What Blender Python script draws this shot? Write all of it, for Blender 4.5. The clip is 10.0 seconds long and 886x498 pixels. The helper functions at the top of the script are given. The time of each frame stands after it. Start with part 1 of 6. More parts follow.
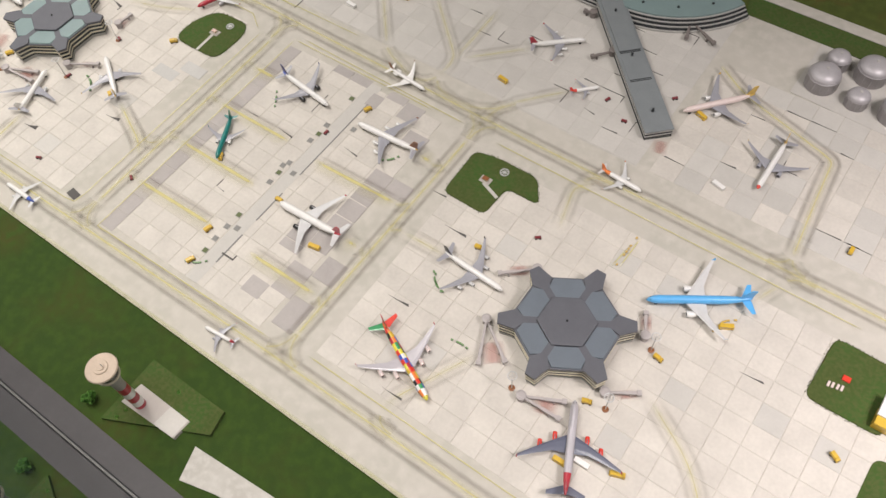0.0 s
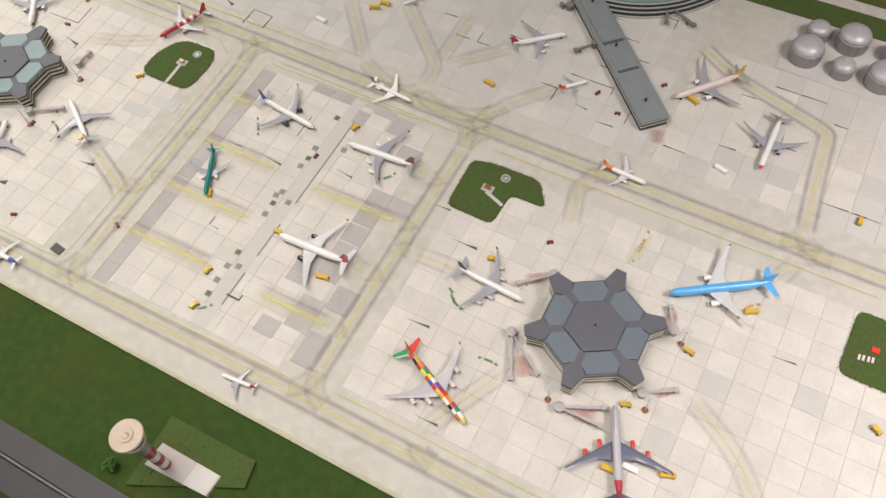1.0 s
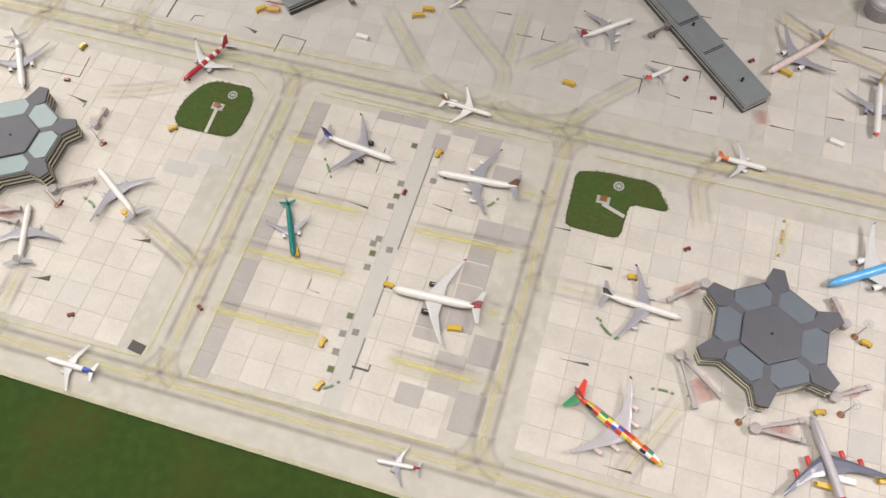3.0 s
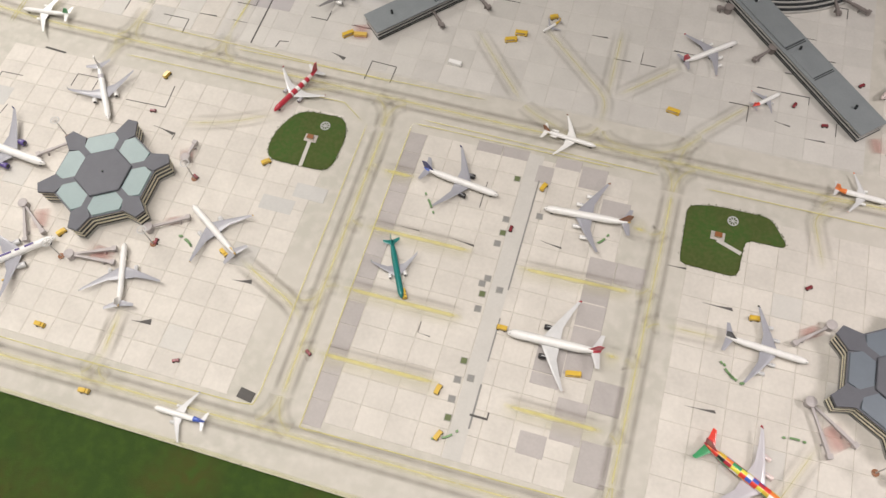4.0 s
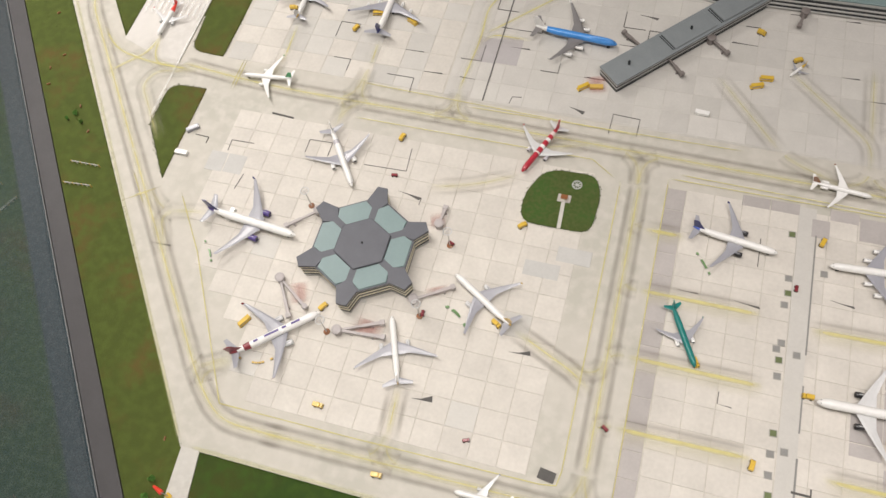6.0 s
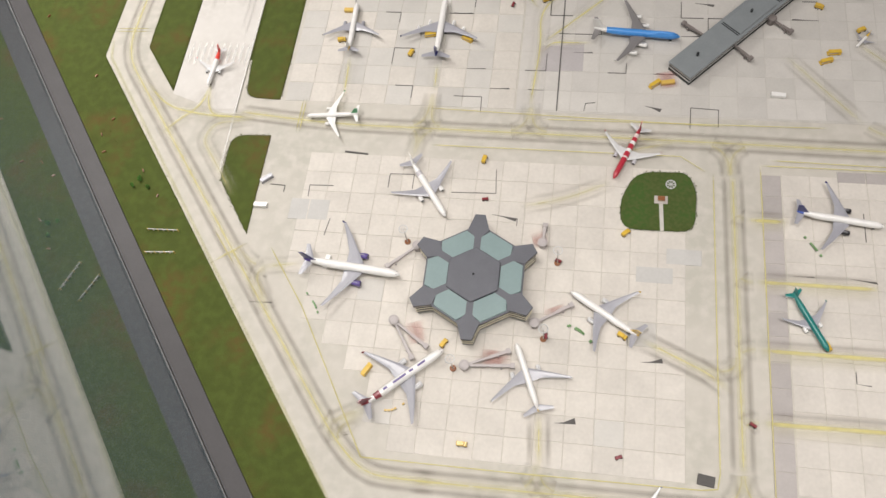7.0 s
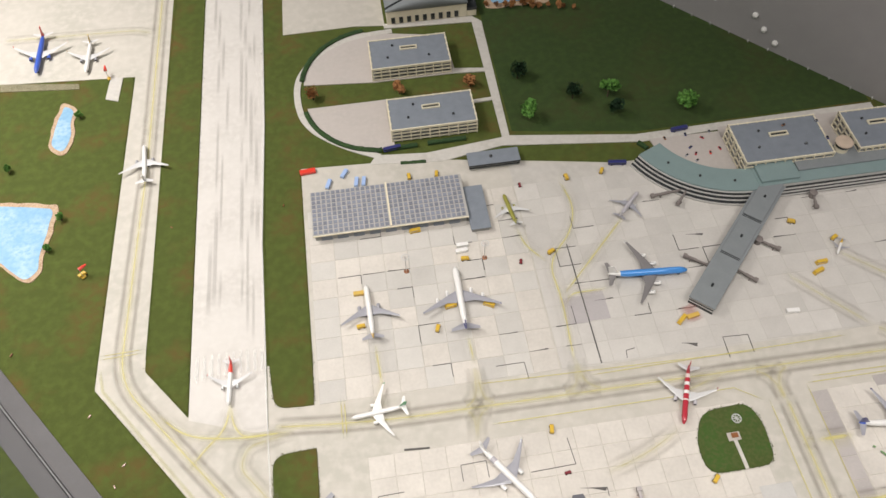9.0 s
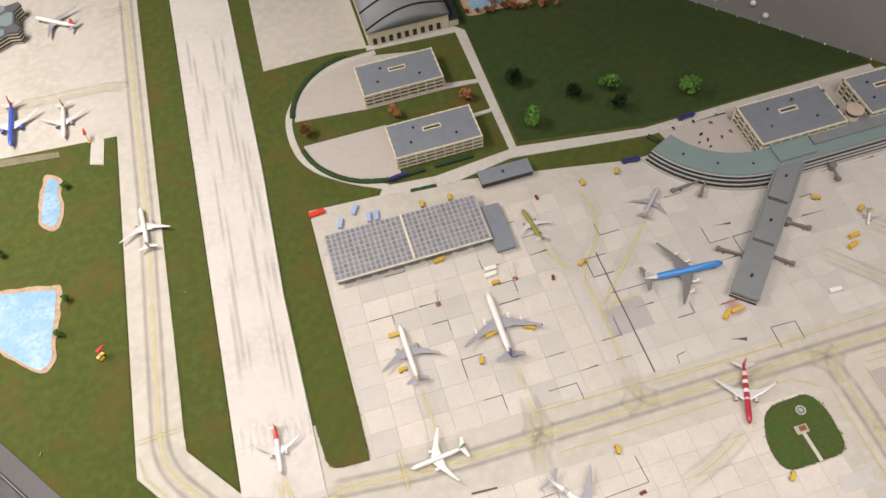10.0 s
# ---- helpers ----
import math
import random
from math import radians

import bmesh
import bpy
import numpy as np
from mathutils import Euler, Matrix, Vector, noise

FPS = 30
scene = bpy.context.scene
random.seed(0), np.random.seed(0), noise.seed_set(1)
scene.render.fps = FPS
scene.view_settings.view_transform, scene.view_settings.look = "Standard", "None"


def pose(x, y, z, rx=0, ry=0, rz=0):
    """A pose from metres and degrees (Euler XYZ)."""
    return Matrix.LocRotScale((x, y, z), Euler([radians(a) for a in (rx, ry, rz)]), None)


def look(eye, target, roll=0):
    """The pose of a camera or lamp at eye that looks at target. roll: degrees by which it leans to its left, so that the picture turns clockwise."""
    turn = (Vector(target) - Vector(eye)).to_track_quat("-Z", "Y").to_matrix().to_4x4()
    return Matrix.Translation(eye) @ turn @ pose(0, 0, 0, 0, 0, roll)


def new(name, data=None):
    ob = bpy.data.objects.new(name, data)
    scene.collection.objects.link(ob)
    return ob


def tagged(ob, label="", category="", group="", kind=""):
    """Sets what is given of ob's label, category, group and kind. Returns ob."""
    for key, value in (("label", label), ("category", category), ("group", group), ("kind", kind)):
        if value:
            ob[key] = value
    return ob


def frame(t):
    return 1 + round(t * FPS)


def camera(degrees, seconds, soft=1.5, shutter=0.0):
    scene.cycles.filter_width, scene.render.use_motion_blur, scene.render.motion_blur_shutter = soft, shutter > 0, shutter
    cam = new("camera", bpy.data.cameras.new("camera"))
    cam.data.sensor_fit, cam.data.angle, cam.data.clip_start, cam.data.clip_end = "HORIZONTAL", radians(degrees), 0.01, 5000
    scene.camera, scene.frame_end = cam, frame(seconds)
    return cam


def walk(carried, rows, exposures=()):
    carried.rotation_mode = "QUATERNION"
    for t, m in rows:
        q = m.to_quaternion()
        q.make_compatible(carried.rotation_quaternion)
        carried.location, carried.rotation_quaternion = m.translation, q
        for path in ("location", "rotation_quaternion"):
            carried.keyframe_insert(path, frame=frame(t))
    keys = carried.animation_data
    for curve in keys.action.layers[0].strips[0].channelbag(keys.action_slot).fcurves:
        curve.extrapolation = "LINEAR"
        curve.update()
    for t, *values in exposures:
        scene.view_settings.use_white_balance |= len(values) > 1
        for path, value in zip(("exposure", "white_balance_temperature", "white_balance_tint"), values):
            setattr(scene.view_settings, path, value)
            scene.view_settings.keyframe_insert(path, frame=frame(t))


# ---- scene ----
# Model airport, 1:500, in an exhibition room. Table top at z = 0.
cam = camera(58.4, 10.0, soft=1.5)
PATH = [
    (0, (0.189, 0.301, 0.965), (-0.494, 1.087, -0.743), -6.4),
    (0.5, (0.135, 0.285, 0.973), (-0.481, 1.104, -0.745), -7.5),
    (1, (0.091, 0.294, 0.964), (-0.474, 1.128, -0.764), -6.9),
    (1.5, (0.002, 0.275, 0.954), (-0.387, 1.178, -0.787), -7.7),
    (2, (-0.059, 0.292, 0.934), (-0.359, 1.205, -0.82), -4.2),
    (2.5, (-0.143, 0.302, 0.932), (-0.445, 1.166, -0.846), -1.6),
    (2.7, (-0.179, 0.291, 0.924), (-0.501, 1.164, -0.846), -3.7),
    (4, (-0.382, 0.332, 0.935), (-0.711, 1.162, -0.855), -5.6),
    (4.5, (-0.475, 0.335, 0.944), (-0.826, 1.147, -0.85), -10.1),
    (5, (-0.589, 0.324, 0.954), (-0.872, 1.119, -0.86), -9.5),
    (5.5, (-0.627, 0.336, 0.956), (-1.035, 1.133, -0.832), -11.7),
    (5.7, (-0.646, 0.327, 0.955), (-1.08, 1.151, -0.815), -11.2),
    (6.8, (-0.898, 0.318, 0.984), (-1.181, 1.154, -0.811), -13.7),
    (7, (-0.907, 0.34, 0.995), (-1.22, 1.151, -0.806), -15.3),
    (7.5, (-0.959, 0.363, 0.997), (-1.292, 1.198, -0.79), -15.1),
    (8, (-1.069, 0.369, 1.029), (-1.254, 1.27, -0.747), -16.5),
    (8.5, (-1.179, 0.439, 1.071), (-1.161, 1.326, -0.721), -10.2),
    (9, (-1.234, 0.519, 1.075), (-1.095, 1.663, -0.56), -2.0),
    (9.5, (-1.268, 0.546, 1.076), (-1.106, 1.696, -0.552), -4.0),
    (10, (-1.31, 0.616, 1.08), (-1.097, 1.718, -0.575), -6.7),
]
walk(cam, [(t, look(eye, target, roll)) for t, eye, target, roll in PATH],
     exposures=[(0, 0.0, 6500, 10), (5.7, 0.0, 6500, 10), (7, -0.03, 6400, 10), (8.4, -0.07, 6350, 10), (9.0, 0.05, 6450, 10), (9.5, 0.07, 6600, 12), (10, 0.03, 6720, 14)])

# ---- light ----
world = bpy.data.worlds.new("room_world")
scene.world = world
world.use_nodes = True
world.node_tree.nodes["Background"].inputs[0].default_value = (0.8, 0.85, 0.9, 1)
world.node_tree.nodes["Background"].inputs[1].default_value = 0.02
scene.view_settings.exposure = 0.0


def ceiling_lamp(x, y, sx, sy, watts, spread, colour=(1.0, 0.94, 0.89)):
    data = bpy.data.lights.new("ceiling_lamp", "AREA")
    data.shape, data.size, data.size_y, data.energy, data.color = "RECTANGLE", sx, sy, watts, colour
    data.spread = radians(spread)
    ob = new("ceiling_lamp_light", data)
    ob.matrix_world = pose(x, y, 1.60)
    return ob


ceiling_lamp(1.15, 0.85, 0.6, 0.5, 19.5, 100, (1.0, 0.92, 0.91))
ceiling_lamp(-0.40, 0.40, 0.8, 0.4, 6.6, 108)
ceiling_lamp(-1.30, 0.72, 0.8, 0.4, 6.8, 116)
ceiling_lamp(-2.25, 1.75, 0.5, 0.9, 21.5, 120)

# ---- materials ----
def nodes_of(name):
    m = bpy.data.materials.new(name)
    m.use_nodes = True
    nt = m.node_tree
    return m, nt, nt.nodes["Principled BSDF"]


def rgb(c):
    return (c[0], c[1], c[2], 1.0)


def plain(name, c, rough=0.5, metal=0.0, vary=0.12, scale=120.0, bump=0.0, bump_scale=600.0, random_tint=0.0, coat=0.0):
    """Painted or plastic surface with mottling at two scales."""
    m, nt, b = nodes_of(name)
    b.inputs["Roughness"].default_value, b.inputs["Metallic"].default_value = rough, metal
    b.inputs["Coat Weight"].default_value = coat
    geo = nt.nodes.new("ShaderNodeNewGeometry")
    n1, n2 = nt.nodes.new("ShaderNodeTexNoise"), nt.nodes.new("ShaderNodeTexNoise")
    n1.inputs["Scale"].default_value, n2.inputs["Scale"].default_value = scale, scale * 7.3
    n1.inputs["Detail"].default_value, n2.inputs["Detail"].default_value = 4, 3
    mix = nt.nodes.new("ShaderNodeMix")
    nt.links.new(geo.outputs["Position"], n1.inputs["Vector"])
    nt.links.new(geo.outputs["Position"], n2.inputs["Vector"])
    mix.inputs[0].default_value = 0.4
    nt.links.new(n1.outputs["Fac"], mix.inputs[2])
    nt.links.new(n2.outputs["Fac"], mix.inputs[3])
    ramp = nt.nodes.new("ShaderNodeMapRange")
    ramp.inputs[1].default_value, ramp.inputs[2].default_value = 0.3, 0.7
    ramp.inputs[3].default_value, ramp.inputs[4].default_value = 1 - vary, 1 + vary
    nt.links.new(mix.outputs[0], ramp.inputs[0])
    out = ramp.outputs[0]
    if random_tint:
        info = nt.nodes.new("ShaderNodeObjectInfo")
        r2 = nt.nodes.new("ShaderNodeMapRange")
        r2.inputs[3].default_value, r2.inputs[4].default_value = 1 - random_tint, 1 + random_tint
        nt.links.new(info.outputs["Random"], r2.inputs[0])
        mul0 = nt.nodes.new("ShaderNodeMath")
        mul0.operation = "MULTIPLY"
        nt.links.new(out, mul0.inputs[0])
        nt.links.new(r2.outputs[0], mul0.inputs[1])
        out = mul0.outputs[0]
    mul = nt.nodes.new("ShaderNodeVectorMath")
    mul.operation = "SCALE"
    mul.inputs[0].default_value = c
    nt.links.new(out, mul.inputs["Scale"])
    nt.links.new(mul.outputs[0], b.inputs["Base Color"])
    if bump:
        n3, bp = nt.nodes.new("ShaderNodeTexNoise"), nt.nodes.new("ShaderNodeBump")
        n3.inputs["Scale"].default_value, n3.inputs["Detail"].default_value = bump_scale, 5
        bp.inputs["Strength"].default_value, bp.inputs["Distance"].default_value = bump, 0.001
        nt.links.new(geo.outputs["Position"], n3.inputs["Vector"])
        nt.links.new(n3.outputs["Fac"], bp.inputs["Height"])
        nt.links.new(bp.outputs[0], b.inputs["Normal"])
    return m


def two_tone(name, c1, c2, c3, s1, s2, rough=0.9, bump=0.4, bump_scale=900.0, lo=0.42, hi=0.62):
    """Flocked or stained surface: patches of c2 on c1, fine speckle of c3."""
    m, nt, b = nodes_of(name)
    b.inputs["Roughness"].default_value = rough
    geo = nt.nodes.new("ShaderNodeNewGeometry")
    n1, n2, n3 = [nt.nodes.new("ShaderNodeTexNoise") for _ in range(3)]
    for n, sc in ((n1, s1), (n2, s2), (n3, bump_scale)):
        n.inputs["Scale"].default_value, n.inputs["Detail"].default_value = sc, 5
        nt.links.new(geo.outputs["Position"], n.inputs["Vector"])
    r1, r2 = nt.nodes.new("ShaderNodeMapRange"), nt.nodes.new("ShaderNodeMapRange")
    r1.inputs[1].default_value, r1.inputs[2].default_value = lo, hi
    r2.inputs[1].default_value, r2.inputs[2].default_value = 0.42, 0.68
    nt.links.new(n1.outputs["Fac"], r1.inputs[0])
    nt.links.new(n2.outputs["Fac"], r2.inputs[0])
    m1, m2 = nt.nodes.new("ShaderNodeMix"), nt.nodes.new("ShaderNodeMix")
    m1.data_type = m2.data_type = "RGBA"
    m1.inputs[6].default_value, m1.inputs[7].default_value, m2.inputs[7].default_value = rgb(c1), rgb(c2), rgb(c3)
    nt.links.new(r1.outputs[0], m1.inputs[0])
    nt.links.new(m1.outputs[2], m2.inputs[6])
    nt.links.new(r2.outputs[0], m2.inputs[0])
    nt.links.new(m2.outputs[2], b.inputs["Base Color"])
    bp = nt.nodes.new("ShaderNodeBump")
    bp.inputs["Strength"].default_value, bp.inputs["Distance"].default_value = bump, 0.0015
    nt.links.new(n3.outputs["Fac"], bp.inputs["Height"])
    nt.links.new(bp.outputs[0], b.inputs["Normal"])
    return m


def worn_strip(name, stops, rough=0.8):
    """Paint or rubber on the tarmac, across the strip's u: stops of (u, r, g, b, cover)."""
    m, nt, b = nodes_of(name)
    b.inputs["Roughness"].default_value = rough
    uv = nt.nodes.new("ShaderNodeUVMap")
    sep = nt.nodes.new("ShaderNodeSeparateXYZ")
    nt.links.new(uv.outputs[0], sep.inputs[0])
    geo = nt.nodes.new("ShaderNodeNewGeometry")
    noise_tex = nt.nodes.new("ShaderNodeTexNoise")
    noise_tex.inputs["Scale"].default_value, noise_tex.inputs["Detail"].default_value = 45, 6
    nt.links.new(geo.outputs["Position"], noise_tex.inputs["Vector"])
    col, cov = nt.nodes.new("ShaderNodeValToRGB"), nt.nodes.new("ShaderNodeValToRGB")
    for ramp, is_cover in ((col, False), (cov, True)):
        el = ramp.color_ramp.elements
        while len(el) < len(stops):
            el.new(0.5)
        for e, (u, r, g, bl, a) in zip(el, stops):
            e.position = u
            e.color = (a, a, a, 1) if is_cover else (r, g, bl, 1)
        nt.links.new(sep.outputs[0], ramp.inputs[0])
    wear = nt.nodes.new("ShaderNodeMapRange")
    wear.inputs[1].default_value, wear.inputs[2].default_value = 0.3, 0.7
    wear.inputs[3].default_value, wear.inputs[4].default_value = 0.75, 1.12
    nt.links.new(noise_tex.outputs["Fac"], wear.inputs[0])
    mul = nt.nodes.new("ShaderNodeMath")
    mul.operation, mul.use_clamp = "MULTIPLY", True
    nt.links.new(cov.outputs[0], mul.inputs[0])
    nt.links.new(wear.outputs[0], mul.inputs[1])
    ends = nt.nodes.new("ShaderNodeMath")
    ends.operation = "MULTIPLY"
    nt.links.new(mul.outputs[0], ends.inputs[0])
    nt.links.new(sep.outputs[1], ends.inputs[1])
    nt.links.new(ends.outputs[0], b.inputs["Alpha"])
    nt.links.new(col.outputs[0], b.inputs["Base Color"])
    return m


CONCRETE = two_tone("concrete_tarmac", (0.505, 0.478, 0.425), (0.455, 0.437, 0.382), (0.545, 0.515, 0.462), 9, 60, 0.75, 0.15, 1500)
SLAB = plain("concrete_slab", (0.58, 0.545, 0.495), 0.7, vary=0.10, scale=28, bump=0.1, random_tint=0.05)
SLAB_COOL = plain("concrete_slab_cool", (0.525, 0.505, 0.47), 0.7, vary=0.06, scale=40, bump=0.1, random_tint=0.06)
# greyer concrete, its tone also lowered for the dimmer light before the terminal
SLAB_DIM = plain("concrete_slab_dim", (0.53, 0.508, 0.475), 0.7, vary=0.07, scale=40, bump=0.1, random_tint=0.07)
CONCRETE_DIM = two_tone("concrete_dim", (0.50, 0.478, 0.442), (0.45, 0.432, 0.398), (0.53, 0.508, 0.47), 12, 70, 0.75, 0.15, 1500)
SLAB_DARK = plain("concrete_slab_dark", (0.405, 0.375, 0.36), 0.7, vary=0.08, scale=40, bump=0.1, random_tint=0.08)
SLAB_MAUVE = plain("concrete_slab_mauve", (0.40, 0.375, 0.375), 0.7, vary=0.07, scale=40, bump=0.1, random_tint=0.04)
SLAB_GREY = plain("concrete_slab_grey", (0.485, 0.475, 0.455), 0.7, vary=0.07, scale=40, bump=0.1, random_tint=0.04)
RUNWAY = two_tone("runway_concrete", (0.60, 0.575, 0.54), (0.555, 0.53, 0.495), (0.62, 0.595, 0.56), 14, 90, 0.75, 0.15, 1500)
LINER = plain("white_trim", (0.44, 0.43, 0.41), 0.5, vary=0.06)
COVER = plain("cover_grey", (0.24, 0.235, 0.225), 0.7)
COVER_RIM = plain("cover_rim_grey", (0.34, 0.33, 0.30), 0.7)
COVER_GREEN = plain("cover_green", (0.12, 0.15, 0.06), 0.7)
GAP = plain("joint_shadow_gap", (0.10, 0.095, 0.09), 0.9)
TYRE = worn_strip("tyre_marks", [(0.013, 0.25, 0.22, 0.18, 0.00), (0.105, 0.24, 0.21, 0.17, 0.22), (0.178, 0.24, 0.21, 0.17, 0.34), (0.250, 0.26, 0.23, 0.18, 0.16), (0.329, 0.50, 0.46, 0.32, 0.06), (0.382, 0.66, 0.62, 0.40, 0.28), (0.468, 0.68, 0.63, 0.36, 0.38), (0.482, 0.70, 0.64, 0.24, 0.48), (0.518, 0.70, 0.64, 0.24, 0.48), (0.532, 0.68, 0.63, 0.36, 0.38), (0.618, 0.66, 0.62, 0.40, 0.28), (0.671, 0.50, 0.46, 0.32, 0.06), (0.750, 0.26, 0.23, 0.18, 0.16), (0.822, 0.24, 0.21, 0.17, 0.34), (0.895, 0.24, 0.21, 0.17, 0.22), (0.987, 0.25, 0.22, 0.18, 0.00)])
TYRE_BEND = worn_strip("tyre_marks_bend", [(0.026, 0.25, 0.22, 0.18, 0.00), (0.171, 0.24, 0.21, 0.17, 0.20), (0.303, 0.45, 0.41, 0.28, 0.05), (0.408, 0.66, 0.62, 0.40, 0.22), (0.474, 0.66, 0.62, 0.38, 0.26), (0.500, 0.70, 0.63, 0.20, 0.50), (0.526, 0.66, 0.62, 0.38, 0.26), (0.592, 0.66, 0.62, 0.40, 0.22), (0.697, 0.45, 0.41, 0.28, 0.05), (0.829, 0.24, 0.21, 0.17, 0.20), (0.974, 0.25, 0.22, 0.18, 0.00)])
LEAD_LINE = worn_strip("lead_line_marks", [(0.0, .25, .22, .18, 0), (0.17, .24, .21, .17, 0.07), (0.30, .45, .41, .28, 0.03), (0.40, .66, .62, .40, 0.20), (0.46, .68, .63, .34, 0.36), (0.48, .70, .64, .24, 0.55), (0.52, .70, .64, .24, 0.55), (0.54, .68, .63, .34, 0.36), (0.60, .66, .62, .40, 0.20), (0.70, .45, .41, .28, 0.03), (0.83, .24, .21, .17, 0.07), (1.0, .25, .22, .18, 0)])
TYRE_STAND = worn_strip("stand_line_marks", [(0.0, .25, .22, .18, 0), (0.12, .25, .22, .18, 0.05), (0.22, .24, .21, .17, 0.30), (0.30, .30, .27, .20, 0.12), (0.42, .66, .62, .38, 0.28), (0.48, .70, .63, .20, 0.6), (0.52, .70, .63, .20, 0.6), (0.62, .66, .62, .42, 0.30), (0.75, .66, .62, .42, 0.20), (1.0, .66, .62, .42, 0)])
YELLOW_LINE = worn_strip("yellow_paint_line", [(0.0, .66, .60, .22, 0.1), (0.3, .66, .60, .22, 0.62), (0.7, .66, .60, .22, 0.62), (1.0, .66, .60, .22, 0.1)])
EDGE_BAND = worn_strip("faded_yellow_border", [(0.0, .62, .60, .28, 0.05), (0.35, .62, .60, .28, 0.32), (0.7, .62, .60, .28, 0.36), (1.0, .62, .60, .28, 0.1)])
FAINT_LINE = worn_strip("faint_white_paint", [(0.0, .8, .8, .78, 0.1), (0.3, .8, .8, .78, 0.4), (0.7, .8, .8, .78, 0.4), (1.0, .8, .8, .78, 0.1)])
RUBBER = worn_strip("rubber_streaks", [(0.0, .16, .15, .14, 0), (0.3, .2, .185, .165, 0.22), (0.5, .2, .185, .165, 0.17), (0.7, .2, .185, .165, 0.22), (1.0, .16, .15, .14, 0)])
PINK = worn_strip("faded_red_stand_paint", [(0.0, .5, .2, .17, 0.25), (0.2, .5, .2, .17, 0.45), (0.8, .5, .2, .17, 0.45), (1.0, .5, .2, .17, 0.25)])
GRASS = two_tone("flock_grass", (0.066, 0.087, 0.0125), (0.140, 0.076, 0.020), (0.082, 0.110, 0.017), 12, 70, 0.95, 0.9, 1100, 0.50, 0.80)
# fresher green than GRASS, with the weaker light at the table front darkened in
GRASS_FRONT = two_tone("flock_grass_fresh_dimmed", (0.029, 0.063, 0.0058), (0.058, 0.064, 0.008), (0.042, 0.083, 0.0075), 11, 70, 0.95, 0.9, 1100, 0.47, 0.74)
# grass colour lowered to carry the light's fall-off towards the backdrop
GRASS_BACK = two_tone("flock_grass_back_dimmed", (0.030, 0.056, 0.010), (0.048, 0.056, 0.012), (0.040, 0.074, 0.013), 8, 70, 0.95, 0.9, 1100, 0.5, 0.75)
GRASS_ISLE = two_tone("flock_grass_dark", (0.06, 0.09, 0.017), (0.05, 0.105, 0.016), (0.085, 0.105, 0.028), 20, 200, 0.95, 0.8, 1300)
HEDGE = two_tone("hedge_flock", (0.025, 0.06, 0.018), (0.04, 0.085, 0.022), (0.02, 0.05, 0.015), 60, 300, 0.95, 0.9, 900)
LEAF = two_tone("leaf_green", (0.08, 0.22, 0.03), (0.14, 0.32, 0.05), (0.05, 0.13, 0.02), 80, 300, 0.8, 0.3)
LEAF_DARK = two_tone("leaf_dark_green", (0.015, 0.05, 0.018), (0.03, 0.085, 0.025), (0.012, 0.035, 0.014), 80, 300, 0.8, 0.3)
LEAF_RUST = two_tone("leaf_rust", (0.36, 0.16, 0.05), (0.46, 0.22, 0.08), (0.24, 0.11, 0.04), 80, 300, 0.8, 0.3)
BARK = plain("bark", (0.08, 0.055, 0.035), 0.9)
WATER = two_tone("pond_water", (0.25, 0.43, 0.60), (0.36, 0.52, 0.66), (0.21, 0.39, 0.58), 25, 120, 0.25, 0.35, 260)
SAND = two_tone("pond_sand", (0.46, 0.33, 0.22), (0.36, 0.24, 0.15), (0.52, 0.40, 0.29), 60, 300, 0.95, 0.5)
DIRT = two_tone("dirt_path", (0.21, 0.19, 0.12), (0.16, 0.15, 0.09), (0.26, 0.24, 0.16), 60, 300, 0.95, 0.4)
ROOF_DARK = plain("roof_dark_grey", (0.105, 0.108, 0.125), 0.55, vary=0.08, scale=60)
ROOF_GREY = plain("roof_grey", (0.215, 0.235, 0.245), 0.5, vary=0.08, scale=50)
ROOF_TEAL = plain("roof_teal_panel", (0.21, 0.285, 0.285), 0.35, vary=0.05, scale=40)
ROOF_SLATE = plain("roof_slate_panel", (0.15, 0.175, 0.205), 0.35, vary=0.05, scale=40)
ROOF_BLUE = plain("roof_blue_grey", (0.20, 0.225, 0.26), 0.6, vary=0.12, scale=70)
CREAM = plain("cream_plastic_wall", (0.74, 0.68, 0.52), 0.55, vary=0.08, scale=80)
GREY_WALL = plain("grey_plastic_wall", (0.33, 0.33, 0.31), 0.55, vary=0.08)
WINDOW = plain("dark_window_band", (0.03, 0.034, 0.036), 0.25)
PAVING = two_tone("forecourt_paving", (0.47, 0.43, 0.40), (0.45, 0.415, 0.385), (0.485, 0.445, 0.415), 20, 120, 0.85, 0.2)
ROAD = two_tone("model_road", (0.52, 0.50, 0.46), (0.46, 0.44, 0.40), (0.55, 0.53, 0.49), 20, 120, 0.85, 0.2)
RAIL = plain("grey_rail_paint", (0.047, 0.0435, 0.046), 0.5, vary=0.12, scale=30, bump=0.1, bump_scale=300)
BLACK = plain("black_cap_rail", (0.002, 0.002, 0.0022), 0.9)
BLACK.node_tree.nodes["Principled BSDF"].inputs["Specular IOR Level"].default_value = 0.15
SEAL = plain("pale_glass_edge", (0.20, 0.20, 0.20), 0.65)
SEAL_DULL = plain("dull_glass_edge", (0.15, 0.15, 0.145), 0.4)
SKIRT = plain("table_skirt_black", (0.02, 0.02, 0.022), 0.7)
CARPET = two_tone("teal_carpet", (0.06, 0.10, 0.125), (0.10, 0.14, 0.16), (0.025, 0.045, 0.06), 60, 260, 1.0, 0.9, 220)
ROOM = plain("room_wall_paint", (0.30, 0.30, 0.295), 0.8, vary=0.04, scale=3)
